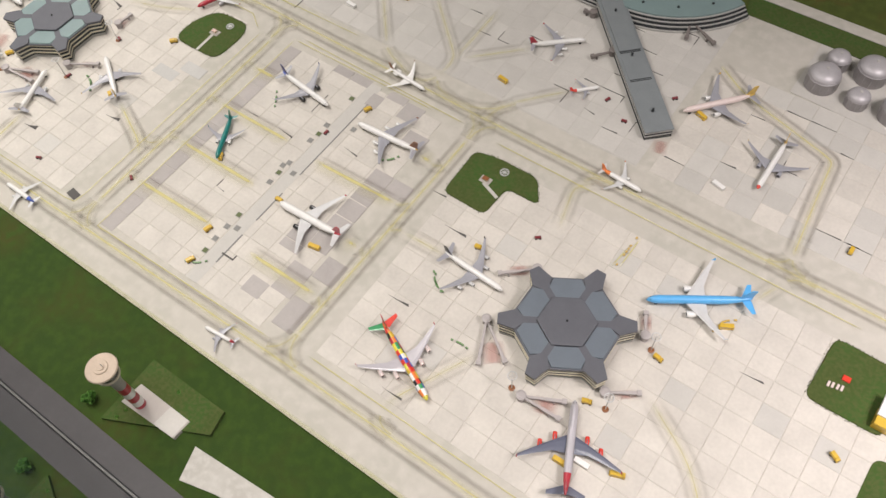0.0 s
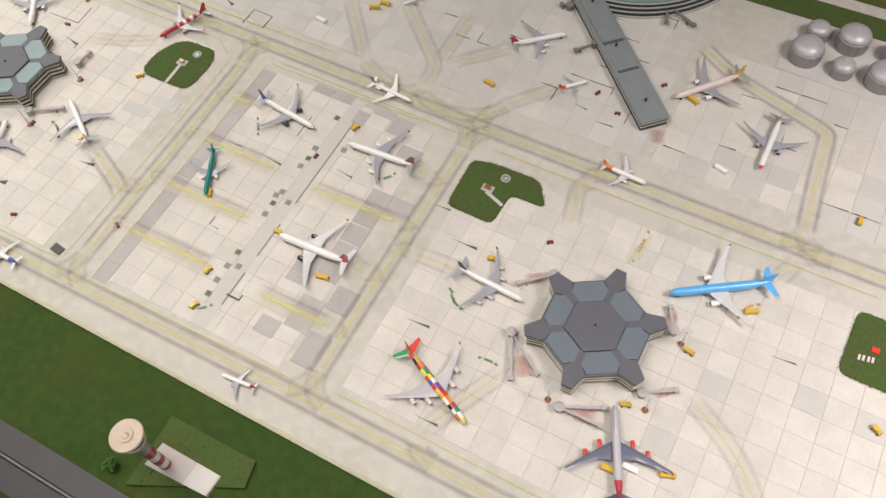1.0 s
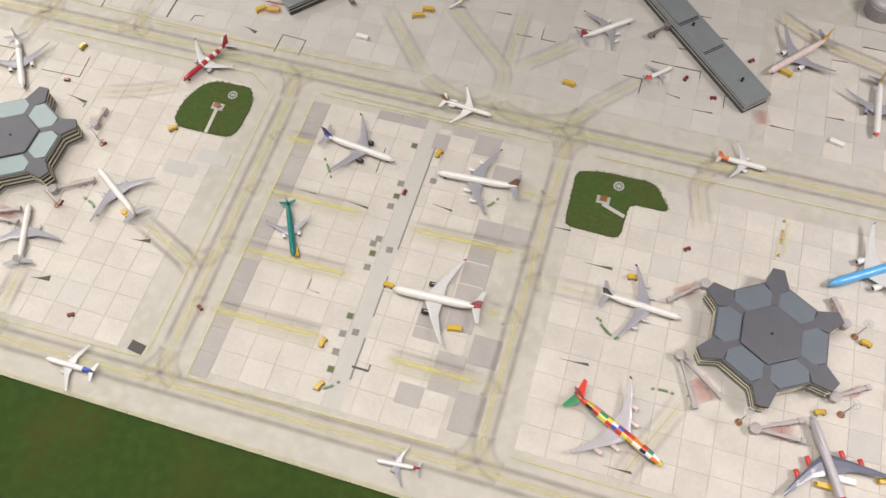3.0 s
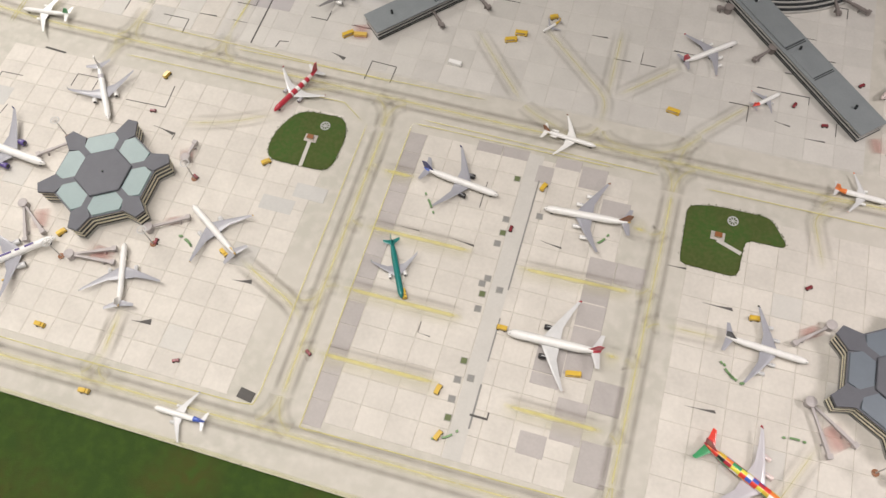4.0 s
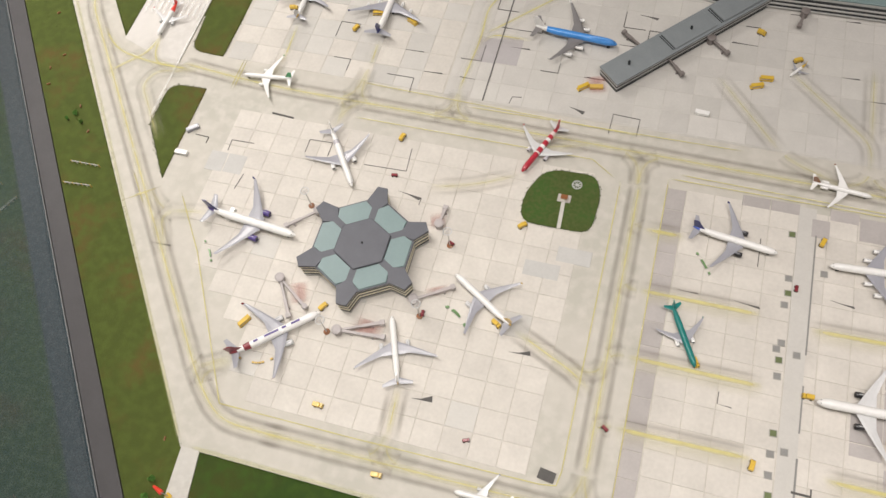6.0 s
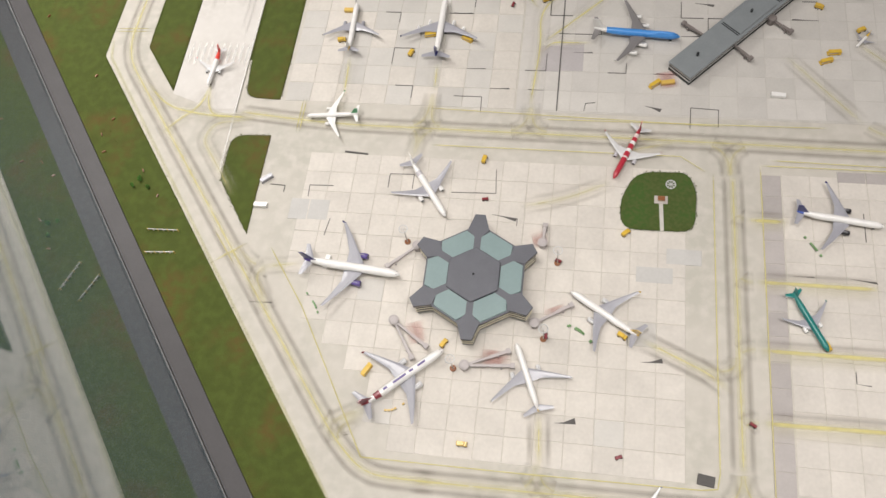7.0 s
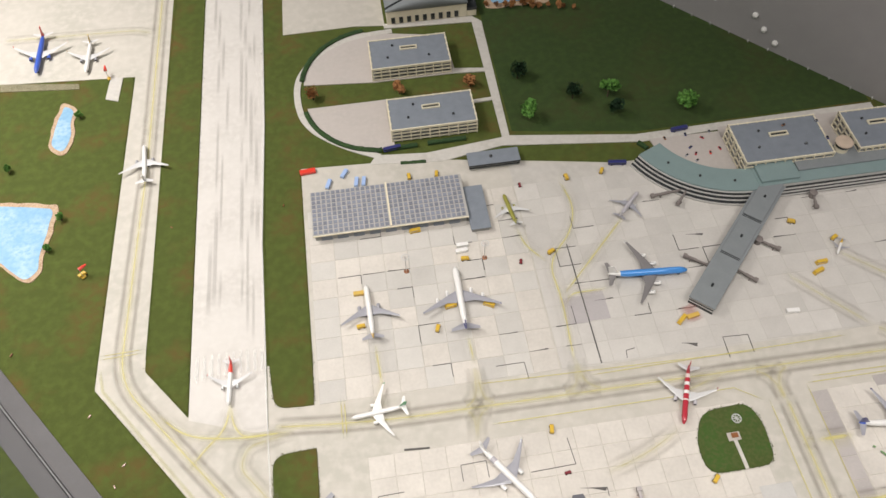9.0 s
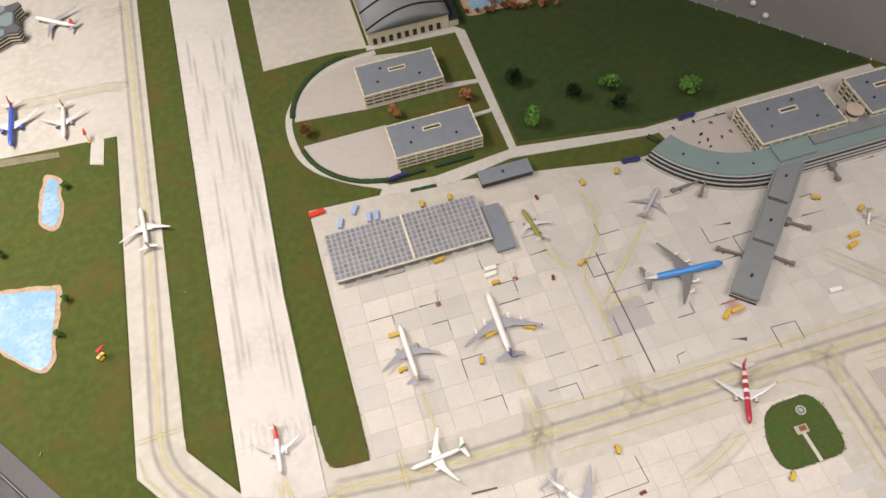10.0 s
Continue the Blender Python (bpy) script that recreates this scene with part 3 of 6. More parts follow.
# bends that join them
for txt in ("-780,981 -697,977 -690,890", "-600,981 -694,977 -690,890", "-370,977 -284,972 -281,890", "-190,976 -276,972 -281,890", "-780,476 -690,480 -687,570", "-590,478 -684,482 -687,570",
            "-370,483 -286,488 -283,570", "-200,484 -280,490 -283,570", "-690,820 -689,769 -640,771", "-688,630 -689,678 -640,678", "-686,540 -687,586 -640,586", "-690,920 -690,862 -650,861",
            "-282,820 -285,769 -330,768", "-282,630 -285,679 -320,680", "-282,540 -286,586 -330,586", "-282,690 -280,736 -230,738", "-281,900 -284,856 -320,861",
            "-1200,985 -1134,987 -1128,1060", "-1070,984 -1124,987 -1128,1060", "-1330,992 -1275,990 -1273,1050", "-1200,985 -1140,982 -1144,930", "-1080,984 -1134,980 -1144,930",
            "-1050,984 -982,988 -977,1050", "-900,983 -972,988 -977,1050", "-690,690 -692,645 -740,648", "-990,473 -932,478 -927,530", "-860,476 -922,480 -927,530", "-1150,552 -1200,530 -1235,570", "-1150,552 -1190,522 -1150,482",
            "-1300,747 -1345,740 -1385,775", "-1300,747 -1345,735 -1305,665", "-530,1040 -500,1010 -420,980", "-395,1060 -395,990 -460,979", "-395,1060 -395,990 -320,977", "-240,1050 -275,1010 -284,940", "-240,1050 -285,990 -360,977",
            "-85,925 -90,970 0,975", "213,1040 213,980 130,974", "213,1040 213,980 300,974", "205,930 225,970 300,974", "-110,545 -125,490 -60,484", "-760,981 -835,960 -852,930"):
    taxi(txt, TYRE_BEND, soft_end=0.04, follow=True)
for txt in ("-1700,2154 -1640,2152", "-1960,1937 -1691,1924 -1655,1909"):
    taxi(txt, TYRE_BEND, 0.02)
for txt in ("-716,930 -713,520 -716,502 -735,499 -958,495 -1147,494 -1264,687 -1330,775", "-653,946 -651,492 -628,490", "-653,946 -360,946", "-700,1008 -1130,1020", "-1120,955 -760,955 -724,930", "-640,955 -300,950", "-240,945 330,945", "-960,1008 -560,1012",
            "-651,492 -310,500", "-250,510 500,510", "-1375,740 -1420,795"):
    strip("edge_line", mm(txt), 0.0022, YELLOW_LINE, 0.0012, marks)
for txt in ("-1165,434 900,434", "-1178,437 -1680,1096 -1688,1135"):
    strip("edge_line", mm(txt), 0.006, EDGE_BAND, 0.0004, marks)
for x in (-1.331, -1.326):
    strip("hold_line", [(x, 0.965), (x, 1.03)], 0.0022, YELLOW_LINE, 0.0012, marks)
for d in (0.0, 0.007):
    strip("hold_line", [(-1.362 - d, 0.777 - d), (-1.405 - d, 0.748 - d)], 0.0018, YELLOW_LINE, 0.0012, marks)
strip("hold_line", mm("-1692,1150 -1622,1152"), 0.002, YELLOW_LINE, 0.0012, marks)
strip("hold_line", mm("-1692,1156 -1622,1158"), 0.002, YELLOW_LINE, 0.0012, marks)

rw_marks = thing("runway_markings", None, "white threshold bars and dark rubber streaks on runway", "road marking", kind="structure")
for k in range(10):
    x = -1.541 + k * 0.0108
    strip("threshold_bar", [(x, 1.085), (x, 1.135)], 0.006, FAINT_LINE, 0.0012, rw_marks)
for k in range(11):
    x, y = -1.536 + k * 0.0088, 1.12 + 0.1 * random.random()
    busy = max(math.exp(-((x + 1.515) / 0.014) ** 2), math.exp(-((x + 1.467) / 0.014) ** 2))
    while y < 1.95:
        run = random.uniform(0.05, 0.22)
        if random.random() < 0.25 + 0.75 * busy:
            strip("rubber_streak", [(x, y), (x + 0.002, y + run)], random.uniform(0.005, 0.0086), RUBBER, 0.0013, rw_marks, "", 0.04)
        y += run + random.uniform(0.0, 0.08) + 0.12 * max(0.0, y - 1.5)
strip("runway_edge", mm("-1436,880 -1438,1010 -1440,1333 -1431,1606 -1427,2110"), 0.003, FAINT_LINE, 0.0012, rw_marks)

# ---- buildings ----
def polar(r, a):
    return (r * math.cos(radians(a)), r * math.sin(radians(a)))


def hex_terminal(x, y, roof_teal):
    """Six-armed satellite terminal."""
    ob = thing("satellite_terminal", pose(x, y, 0), "hexagonal satellite terminal with dark arms and glazed roof panels", "terminal", "satellite terminals")
    ring = []
    for k in range(6):
        a = 30 + 60 * k
        ring += [polar(0.0695, a - 12), polar(0.074, a - 9.5), polar(0.090, a - 4.5), polar(0.090, a + 4.5), polar(0.074, a + 9.5), polar(0.0695, a + 12)]
    shrink = lambda f: [(px * f, py * f) for px, py in ring]
    part("wall", prism(shrink(0.965), 0.0, 0.0285), GREY_WALL, ob, "cream and grey outer wall")
    for z in (0.006, 0.0135, 0.021):
        part("window_band", prism(shrink(0.975), z, z + 0.0032), WINDOW, ob, "dark window band")
    for z in (0.0105, 0.018, 0.0258):
        part("cornice", prism(shrink(0.985), z, z + 0.0016), CREAM, ob, "cream cornice")
    part("roof", prism(ring, 0.0285, 0.0305), ROOF_DARK, ob)
    for k in range(6):
        a = 60 * k
        ca, sa = polar(1, a)
        tra = [(u * ca - v * sa, u * sa + v * ca) for u, v in ((0.0355, -0.0155), (0.052, -0.0245), (0.0645, -0.0185), (0.0645, 0.0185), (0.052, 0.0245), (0.0355, 0.0155))]
        bm = bmesh.new()
        rings = [[(px, py, 0.0302) for px, py in tra], [(px * 0.985, py * 0.985, 0.0325) for px, py in tra]]
        add_rings(bm, rings)
        part("roof_panel", bm, roof_teal, ob, "pale blue-green glazed roof panel")
        a = 30 + 60 * k
        ca, sa = polar(1, a)
        tip = [(u * ca - v * sa, u * sa + v * ca) for u, v in ((0.034, -0.0046), (0.0555, -0.0046), (0.067, -0.0145), (0.0735, -0.0122), (0.0897, -0.007), (0.0897, 0.007), (0.0735, 0.0122), (0.067, 0.0145), (0.0555, 0.0046), (0.034, 0.0046))]
        part("arm_roof", prism(tip, 0.0305, 0.0327), ROOF_DARK, ob)
    hexa = [polar(0.0395, 30 + 60 * k) for k in range(6)]
    part("centre_roof", add_rings(bmesh.new(), [[(px, py, 0.030) for px, py in hexa], [(px, py, 0.0352) for px, py in hexa], [(px * 0.96, py * 0.96, 0.0358) for px, py in hexa]]), ROOF_DARK, ob, "dark grey raised hexagonal roof")
    part("roof_vent", turned([(0.0015, 0.0355), (0.0015, 0.0372), (0.001, 0.038)], n=8), WINDOW, ob)
    return ob


hex_terminal(-1.029, 0.739, ROOF_TEAL)
hex_terminal(0.014, 0.729, ROOF_SLATE)


def pier(label, end, start, width, steps):
    """Concourse pier from its free end to its root, with stepped roof."""
    e, s = Vector(end), Vector(start)
    length = (s - e).length
    ang = math.degrees(math.atan2(s.y - e.y, s.x - e.x))
    ob = thing("concourse_pier", pose(e.x, e.y, 0, 0, 0, ang), label, "terminal", "concourse piers")
    w = width / 2
    part("wall", box(0.001, length, -w + 0.001, w - 0.001, 0, 0.0175), GREY_WALL, ob)
    for z in (0.0035, 0.0095):
        part("window_band", box(0.0, length, -w, w, z, z + 0.0035), WINDOW, ob, "dark window band")
    for z in (0.0075, 0.0138):
        part("cornice", box(-0.0008, length, -w - 0.0008, w + 0.0008, z, z + 0.0013), LINER, ob, "pale cornice")
    top = part("roof", box(-0.0015, length, -w - 0.0015, w + 0.0015, 0.0175, 0.0195, 0.0005), ROOF_GREY, ob)
    for a, b, z in steps:
        part("raised_roof", box(a * length, b * length, -w + 0.003, w - 0.003, 0.0195, z, 0.0006), ROOF_GREY, ob)
        for k in range(2):
            part("roof_edge_stripe", box(a * length - 0.0013 - 0.003 * k, a * length - 0.0002 - 0.003 * k, -w + 0.004, w - 0.004, 0.0195, 0.0203), WINDOW, ob, "dark glazed strip")
    for u in (0.12, 0.5, 0.83):
        part("roof_vent", turned([(0.002, 0.019), (0.002, 0.0258), (0.001, 0.027)], u * length, 0, 8), WINDOW, top)
    # dark strip drawn as shade along the wall foot
    part("sill_shadow", box(0.0, length, -w - 0.0005, w + 0.0005, 0.0, 0.0012), WINDOW, ob)
    return ob


pier("long grey concourse pier with stepped flat roof", (-0.764, 1.093), (-0.558, 1.311), 0.040, ((0.36, 0.62, 0.0212), (0.66, 0.98, 0.0222)))
pier("long grey concourse pier beside parked aircraft", (-0.038, 1.087), (-0.254, 1.312), 0.042, ((0.34, 0.50, 0.0208), (0.54, 0.98, 0.0222)))


def arc_points(cx, cy, r, a0, a1, n):
    return [(cx + r * math.cos(radians(a0 + (a1 - a0) * k / n)), cy + r * math.sin(radians(a0 + (a1 - a0) * k / n))) for k in range(n + 1)]


def arc_hall(label, cx, a0, a1):
    """Curved terminal wing with stepped glazed front."""
    ob = thing("curved_terminal_wing", None, label, "terminal", "curved terminal wings")
    cy, n = 1.482, 18
    for name, r1, z0, z1, m in (("ledge", 0.207, 0.0, 0.004, LINER), ("window_band", 0.2045, 0.004, 0.0075, WINDOW), ("ledge", 0.202, 0.0075, 0.009, LINER), ("window_band", 0.1995, 0.009, 0.0125, WINDOW), ("ledge", 0.197, 0.0125, 0.014, LINER), ("window_band", 0.1945, 0.014, 0.0172, WINDOW), ("ledge", 0.1925, 0.0172, 0.0185, LINER), ("roof", 0.190, 0.0185, 0.0215, ROOF_TEAL)):
        r0 = 0.142 if name == "roof" else 0.1435
        part(name, prism(arc_points(cx, cy, r1, a0, a1, n) + arc_points(cx, cy, r0, a1, a0, n), z0, z1), m, ob)
    for k in range(3):
        p = arc_points(cx, cy, 0.168, a0 + 15, a1 - 15, 2)[k]
        part("roof_vent", turned([(0.0022, 0.021), (0.0022, 0.0235), (0.001, 0.0245)], p[0], p[1], 8), WINDOW, ob)
    return ob


arc_hall("curved terminal wing with pale green roof and dark window bands", -0.600, 205, 275)
arc_hall("curved terminal wing with pale green roof beside the tanks", -0.218, 265, 335)
main = thing("main_terminal", None, "main terminal hall with pale green stepped roof", "terminal")
part("wall", box(-0.59, -0.228, 1.292, 1.362, 0.0, 0.020), GREY_WALL, main)
for k in range(3):
    z, s = 0.003 + 0.0055 * k, 0.0025 * k
    part("ledge", box(-0.593, -0.225, 1.283 + s, 1.365, z, z + 0.0016), LINER, main, "pale canopy ledge")
    part("window_band", box(-0.592, -0.226, 1.2855 + s, 1.364, z + 0.0016, z + 0.0052), WINDOW, main, "dark window band")
part("roof", box(-0.592, -0.226, 1.296, 1.366, 0.020, 0.0225, 0.0006), ROOF_TEAL, main)
part("raised_roof", box(-0.588, -0.52, 1.302, 1.362, 0.0225, 0.028, 0.0006), ROOF_TEAL, main)
part("raised_roof", box(-0.515, -0.30, 1.318, 1.362, 0.0225, 0.026, 0.0006), ROOF_GREY, main)
part("raised_roof", box(-0.295, -0.23, 1.302, 1.362, 0.0225, 0.028, 0.0006), ROOF_TEAL, main)
drum = thing("round_roof_tower", pose(-0.425, 1.352, 0.0), "cream round tower with dark window band on terminal", "tower")
part("shaft", turned([(0.012, 0.0), (0.012, 0.036), (0.0135, 0.038)]), CREAM, drum)
part("window_band", turned([(0.0128, 0.036), (0.015, 0.043)]), WINDOW, drum)
part("roof", turned([(0.0152, 0.043), (0.015, 0.045), (0.006, 0.0465), (0.001, 0.0468)]), TOWER_TOP, drum)


def parking_deck(x0, x1, y0, y1, h, label):
    """Open multi-storey car park with cream slabs and piers."""
    ob = thing("parking_garage", pose(x0, y0, 0), label, "parking garage", "parking garages")
    w, d = x1 - x0, y1 - y0
    # near-black block paints the shade inside the open levels
    part("core", box(0.010, w - 0.010, 0.010, d - 0.010, 0, h - 0.004), WINDOW, ob, "dark solid core standing in for shade inside the levels")
    levels = 3
    for k in range(levels):
        z = 0.0005 + k * (h - 0.004) / levels
        for b in ((-0.0006, w + 0.0006, -0.0006, 0.0008), (-0.0006, w + 0.0006, d - 0.0008, d + 0.0006), (-0.0006, 0.0008, 0.0008, d - 0.0008), (w - 0.0008, w + 0.0006, 0.0008, d - 0.0008)):
            part("parapet", box(*b, z + 0.0016, z + 0.0042), CREAM, ob)
        part("deck", box(0.0008, w - 0.0008, 0.0008, d - 0.0008, z + 0.0006, z + 0.0016), GREY_WALL, ob)
    bays = 9
    for k in range(bays + 1):
        x = k * (w - 0.002) / bays
        part("column", box(x, x + 0.002, -0.0004, 0.003, 0, h), CREAM, ob)
        part("column", box(x, x + 0.002, d - 0.003, d + 0.0004, 0, h + 0.0012), CREAM, ob)
    for k in range(1, 5):
        y = k * d / 5
        part("column", box(-0.0006, 0.003, y, y + 0.003, 0, h), CREAM, ob)
        part("column", box(w - 0.003, w + 0.0006, y, y + 0.003, 0, h + 0.001), CREAM, ob)
    deck = part("roof", box(0.0015, w - 0.0015, 0.0015, d - 0.0015, h - 0.004, h - 0.0008), ROOF_BLUE, ob)
    for b in ((0, w, 0, 0.002), (0, w, d - 0.002, d), (0, 0.002, 0.002, d - 0.002), (w - 0.002, w, 0.002, d - 0.002)):
        part("roof_kerb", box(*b, h - 0.004, h + 0.0006), CREAM, ob)
    cx, cy = w * 0.5, d * 0.62
    part("ramp_slot", box(cx - 0.015, cx + 0.015, cy - 0.003, cy + 0.003, h - 0.001, h - 0.0004), WINDOW, deck)
    for b in ((cx - 0.017, cx + 0.017, cy + 0.003, cy + 0.005), (cx - 0.017, cx + 0.017, cy - 0.005, cy - 0.003), (cx - 0.017, cx - 0.015, cy - 0.003, cy + 0.003), (cx + 0.015, cx + 0.017, cy - 0.003, cy + 0.003)):
        part("slot_kerb", box(*b, h - 0.0008, h + 0.002), CREAM, deck)
    for u, v in ((0.22, 0.35), (0.74, 0.3), (0.3, 0.75)):
        part("roof_vent", turned([(0.0022, h - 0.001), (0.0022, h + 0.002), (0.001, h + 0.003)], u * w, v * d, 8), WINDOW, deck)
    return ob


parking_deck(-1.199, -1.040, 1.523, 1.604, 0.030, "cream open-sided parking garage with blue-grey roof")
parking_deck(-1.218, -1.063, 1.689, 1.773, 0.030, "cream open-sided parking garage beside the hangar")
parking_deck(-0.604, -0.444, 1.338, 1.431, 0.036, "cream open-sided parking garage behind the terminal")
parking_deck(-0.398, -0.285, 1.340, 1.429, 0.036, "cream open-sided parking garage near the backdrop")

# cargo hall with solar roof
solar = thing("solar_hall", None, "long grey hall with two fields of roof solar panels", "hall")
part("wall", box(-1.350, -1.094, 1.322, 1.400, 0, 0.017), GREY_WALL, solar)
part("roof", box(-1.353, -1.091, 1.318, 1.412, 0.017, 0.0195, 0.0006), SOLAR_BACK, solar)
part("eaves_gutter", box(-1.353, -1.091, 1.3165, 1.318, 0.0165, 0.019), CREAM, solar)
for k in range(9):
    part("dock_door", box(-1.34 + k * 0.027, -1.322 + k * 0.027, 1.3205, 1.3225, 0, 0.009), ROOF_BLUE, solar)
part("roof_spine", box(-1.2235, -1.2205, 1.318, 1.412, 0.0195, 0.0222), CREAM, solar)
cell_bm = box(-0.0030, 0.0030, -0.0033, 0.0033, 0.0195, 0.0206)
cell0 = part("solar_panel", cell_bm, SOLAR, solar)
for f in range(2):
    for i in range(15):
        for j in range(10):
            px, py = -1.3480 + f * 0.1295 + i * 0.00855, 1.3235 + j * 0.0092
            if f == i == j == 0:
                c = cell0
            else:
                c = new("solar_panel", cell0.data)
                c.parent = solar
            c.location = (px, py, 0)
annex = thing("grey_annex", None, "low grey annex beside the solar hall", "shed")
part("wall", box(-1.089, -1.060, 1.297, 1.385, 0, 0.010), GREY_WALL, annex)
part("roof", box(-1.091, -1.057, 1.294, 1.388, 0.010, 0.012, 0.0005), ROOF_BLUE, annex)
shed = thing("office_block", None, "small grey office block with dark window strip", "office")
part("wall", box(-1.070, -0.981, 1.432, 1.459, 0, 0.0135), GREY_WALL, shed)
part("window_band", box(-1.071, -0.980, 1.431, 1.460, 0.004, 0.0075), WINDOW, shed)
part("window_band", box(-1.071, -0.980, 1.431, 1.460, 0.0095, 0.012), WINDOW, shed)
part("roof", box(-1.072, -0.979, 1.430, 1.461, 0.0135, 0.0155, 0.0005), ROOF_BLUE, shed)
part("roof_vent", turned([(0.003, 0.0155), (0.003, 0.0175), (0.001, 0.0185)], -1.03, 1.446, 8), WINDOW, shed)

# maintenance hangar with vaulted roof
hang = thing("maintenance_hangar", None, "cream hangar with vaulted grey roof and dark ribs", "hangar")
part("wall", box(-1.172, -1.005, 1.852, 2.150, 0, 0.036), CREAM, hang)
bm = bmesh.new()
rows = []
for k in range(13):
    u = k / 12
    rows.append([(-1.174 + 0.171 * u, yy, zz) for yy, zz in ((1.849, 0.034), (2.153, 0.034), (2.153, 0.036 + 0.022 * math.sin(math.pi * u)), (1.849, 0.036 + 0.022 * math.sin(math.pi * u)))])
smooth(part("roof", add_rings(bm, rows), ROOF_GREY, hang))
for q in range(6):
    y0 = 1.855 + q * 0.055
    rows = []
    for k in range(13):
        u = k / 12
        z, yy = 0.0362 + 0.022 * math.sin(math.pi * u), y0 + 0.03 * u
        rows.append([(-1.174 + 0.171 * u, yy, z), (-1.174 + 0.171 * u, yy + 0.003, z), (-1.174 + 0.171 * u, yy + 0.003, z + 0.0025), (-1.174 + 0.171 * u, yy, z + 0.0025)])
    part("roof_rib", add_rings(bmesh.new(), rows), WINDOW, hang, "dark curved roof rib")
for k in range(9):
    x = -1.163 + k * 0.0165
    part("window", box(x, x + 0.008, 1.8495, 1.853, 0.004, 0.017), WINDOW, hang, "dark upright window")
side = thing("hangar_lean_to", None, "dark glazed lean-to on the hangar side", "shed")
part("wall", box(-1.004, -0.985, 1.852, 2.0, 0, 0.016), CREAM, side)
part("roof", box(-1.005, -0.984, 1.850, 2.002, 0.016, 0.022), WINDOW, side)

# control tower in the front meadow
tower = thing("control_tower", pose(-0.386, 0.334, 0), "cream control tower with red and white shaft", "control tower")
for k in range(5):
    part("shaft_band", turned([(0.0075, k * 0.0138 - 0.0005), (0.0073, (k + 1) * 0.0138)]), PAINTS["red" if k % 2 == 0 else "white"], tower, "red shaft band" if k % 2 == 0 else "white shaft band")
part("neck", turned([(0.007, 0.069), (0.008, 0.087), (0.0115, 0.099), (0.014, 0.105)]), TOWER_NECK, tower)
part("gallery", turned([(0.0142, 0.105), (0.015, 0.1062), (0.015, 0.1085), (0.014, 0.109)]), CREAM, tower)
part("cab_glass", turned([(0.0135, 0.109), (0.0172, 0.123)]), WINDOW, tower, "dark slanted cab glazing")
cab_roof = part("cab_roof", turned([(0.0188, 0.123), (0.0197, 0.1248), (0.0188, 0.1265), (0.0092, 0.1272), (0.0086, 0.1288), (0.0052, 0.1290), (0.0048, 0.1300), (0.003, 0.1302)], n=32), TOWER_TOP, tower, "pinkish beige round cab roof")
part("antenna", turned([(0.0006, 0.1297), (0.0004, 0.139)], 0.003, 0.002, 6), MAST, cab_roof)
LAYER[0] += 1
tagged(part("tower_lawn", prism(mm("-418,388 -288,389 -281,356 -416,291"), -0.0012, 0.005), GRASS_ISLE), "square darker lawn round the control tower", "lawn", kind="structure")
forecourt_outline = mm("-410,322 -406,354 -315,354 -317,326")
tagged(part("tower_forecourt", prism(forecourt_outline, -0.0012, 0.0055), PAVING), "pale paved forecourt at the control tower", "paving", kind="structure")
fa, fb, fc, fd = [Vector(p) for p in forecourt_outline]
tagged(part("forecourt_slab", prism([tuple(v) for v in (fa.lerp(fd, 0.62), fb.lerp(fc, 0.62), fb.lerp(fc, 0.98), fa.lerp(fd, 0.98))], 0.004, 0.0061), SLAB_COOL), "grey square slab in the tower forecourt", "paving", kind="structure")
tagged(part("garden_path", prism(mm("-275,293 -288,335 -160,345 40,345 40,318 -150,316 -225,306"), -0.0012, 0.0016), ROAD), "pale path through the front meadow", "path", kind="structure")
tagged(part("front_path", prism(mm("-1173,432 -1148,432 -1128,298 -1162,298"), -0.0012, 0.001), ROAD), "pale path from the tarmac to the rail", "path", kind="structure")

# fuel tanks
tagged(part("tank_pad", prism(mm("90,1280 92,1402 300,1402 300,1270"), -0.001, 0.0012), SLAB_COOL), "bunded concrete pad under the fuel tanks", "paving", kind="structure")
for x, y, r, h in ((0.128, 1.367, 0.0175, 0.028), (0.123, 1.318, 0.0245, 0.032), (0.181, 1.371, 0.0245, 0.032), (0.182, 1.308, 0.017, 0.026), (0.240, 1.313, 0.0245, 0.032), (0.246, 1.369, 0.019, 0.028)):
    ob = thing("fuel_tank", pose(x, y, 0), "silver domed fuel storage tank", "tank", "fuel tanks")
    smooth(part("shell", turned([(r, 0), (r, h * 0.72), (r * 1.02, h * 0.73), (r * 1.02, h * 0.76), (r * 0.98, h * 0.77)], n=28), TANK, ob))
    smooth(part("dome", turned([(r * 0.99, h * 0.76)] + [(r * 0.99 * math.cos(radians(a)), h * 0.76 + r * 0.55 * math.sin(radians(a))) for a in (15, 30, 45, 60, 75, 88)], n=28), TANK, ob))
    part("hatch", turned([(0.0025, h * 0.76 + r * 0.52), (0.0025, h * 0.76 + r * 0.6)], n=8), MAST, ob)
    for k in range(14):
        a = 2 * math.pi * k / 14
        bm = box(r - 0.0002, r + 0.0004, -0.0004, 0.0004, 0, h * 0.72)
        bm.transform(Matrix.Rotation(a, 4, "Z"))
        part("panel_seam", bm, TANK, ob)
    part("ladder", box(r, r + 0.0012, -0.0015, 0.0015, 0, h * 0.8), MAST, ob)

# ---- aircraft ----
def fuselage_ring(x, r, zc, n=14):
    return [(x, r * math.cos(2 * math.pi * i / n), zc + r * math.sin(2 * math.pi * i / n)) for i in range(n)]


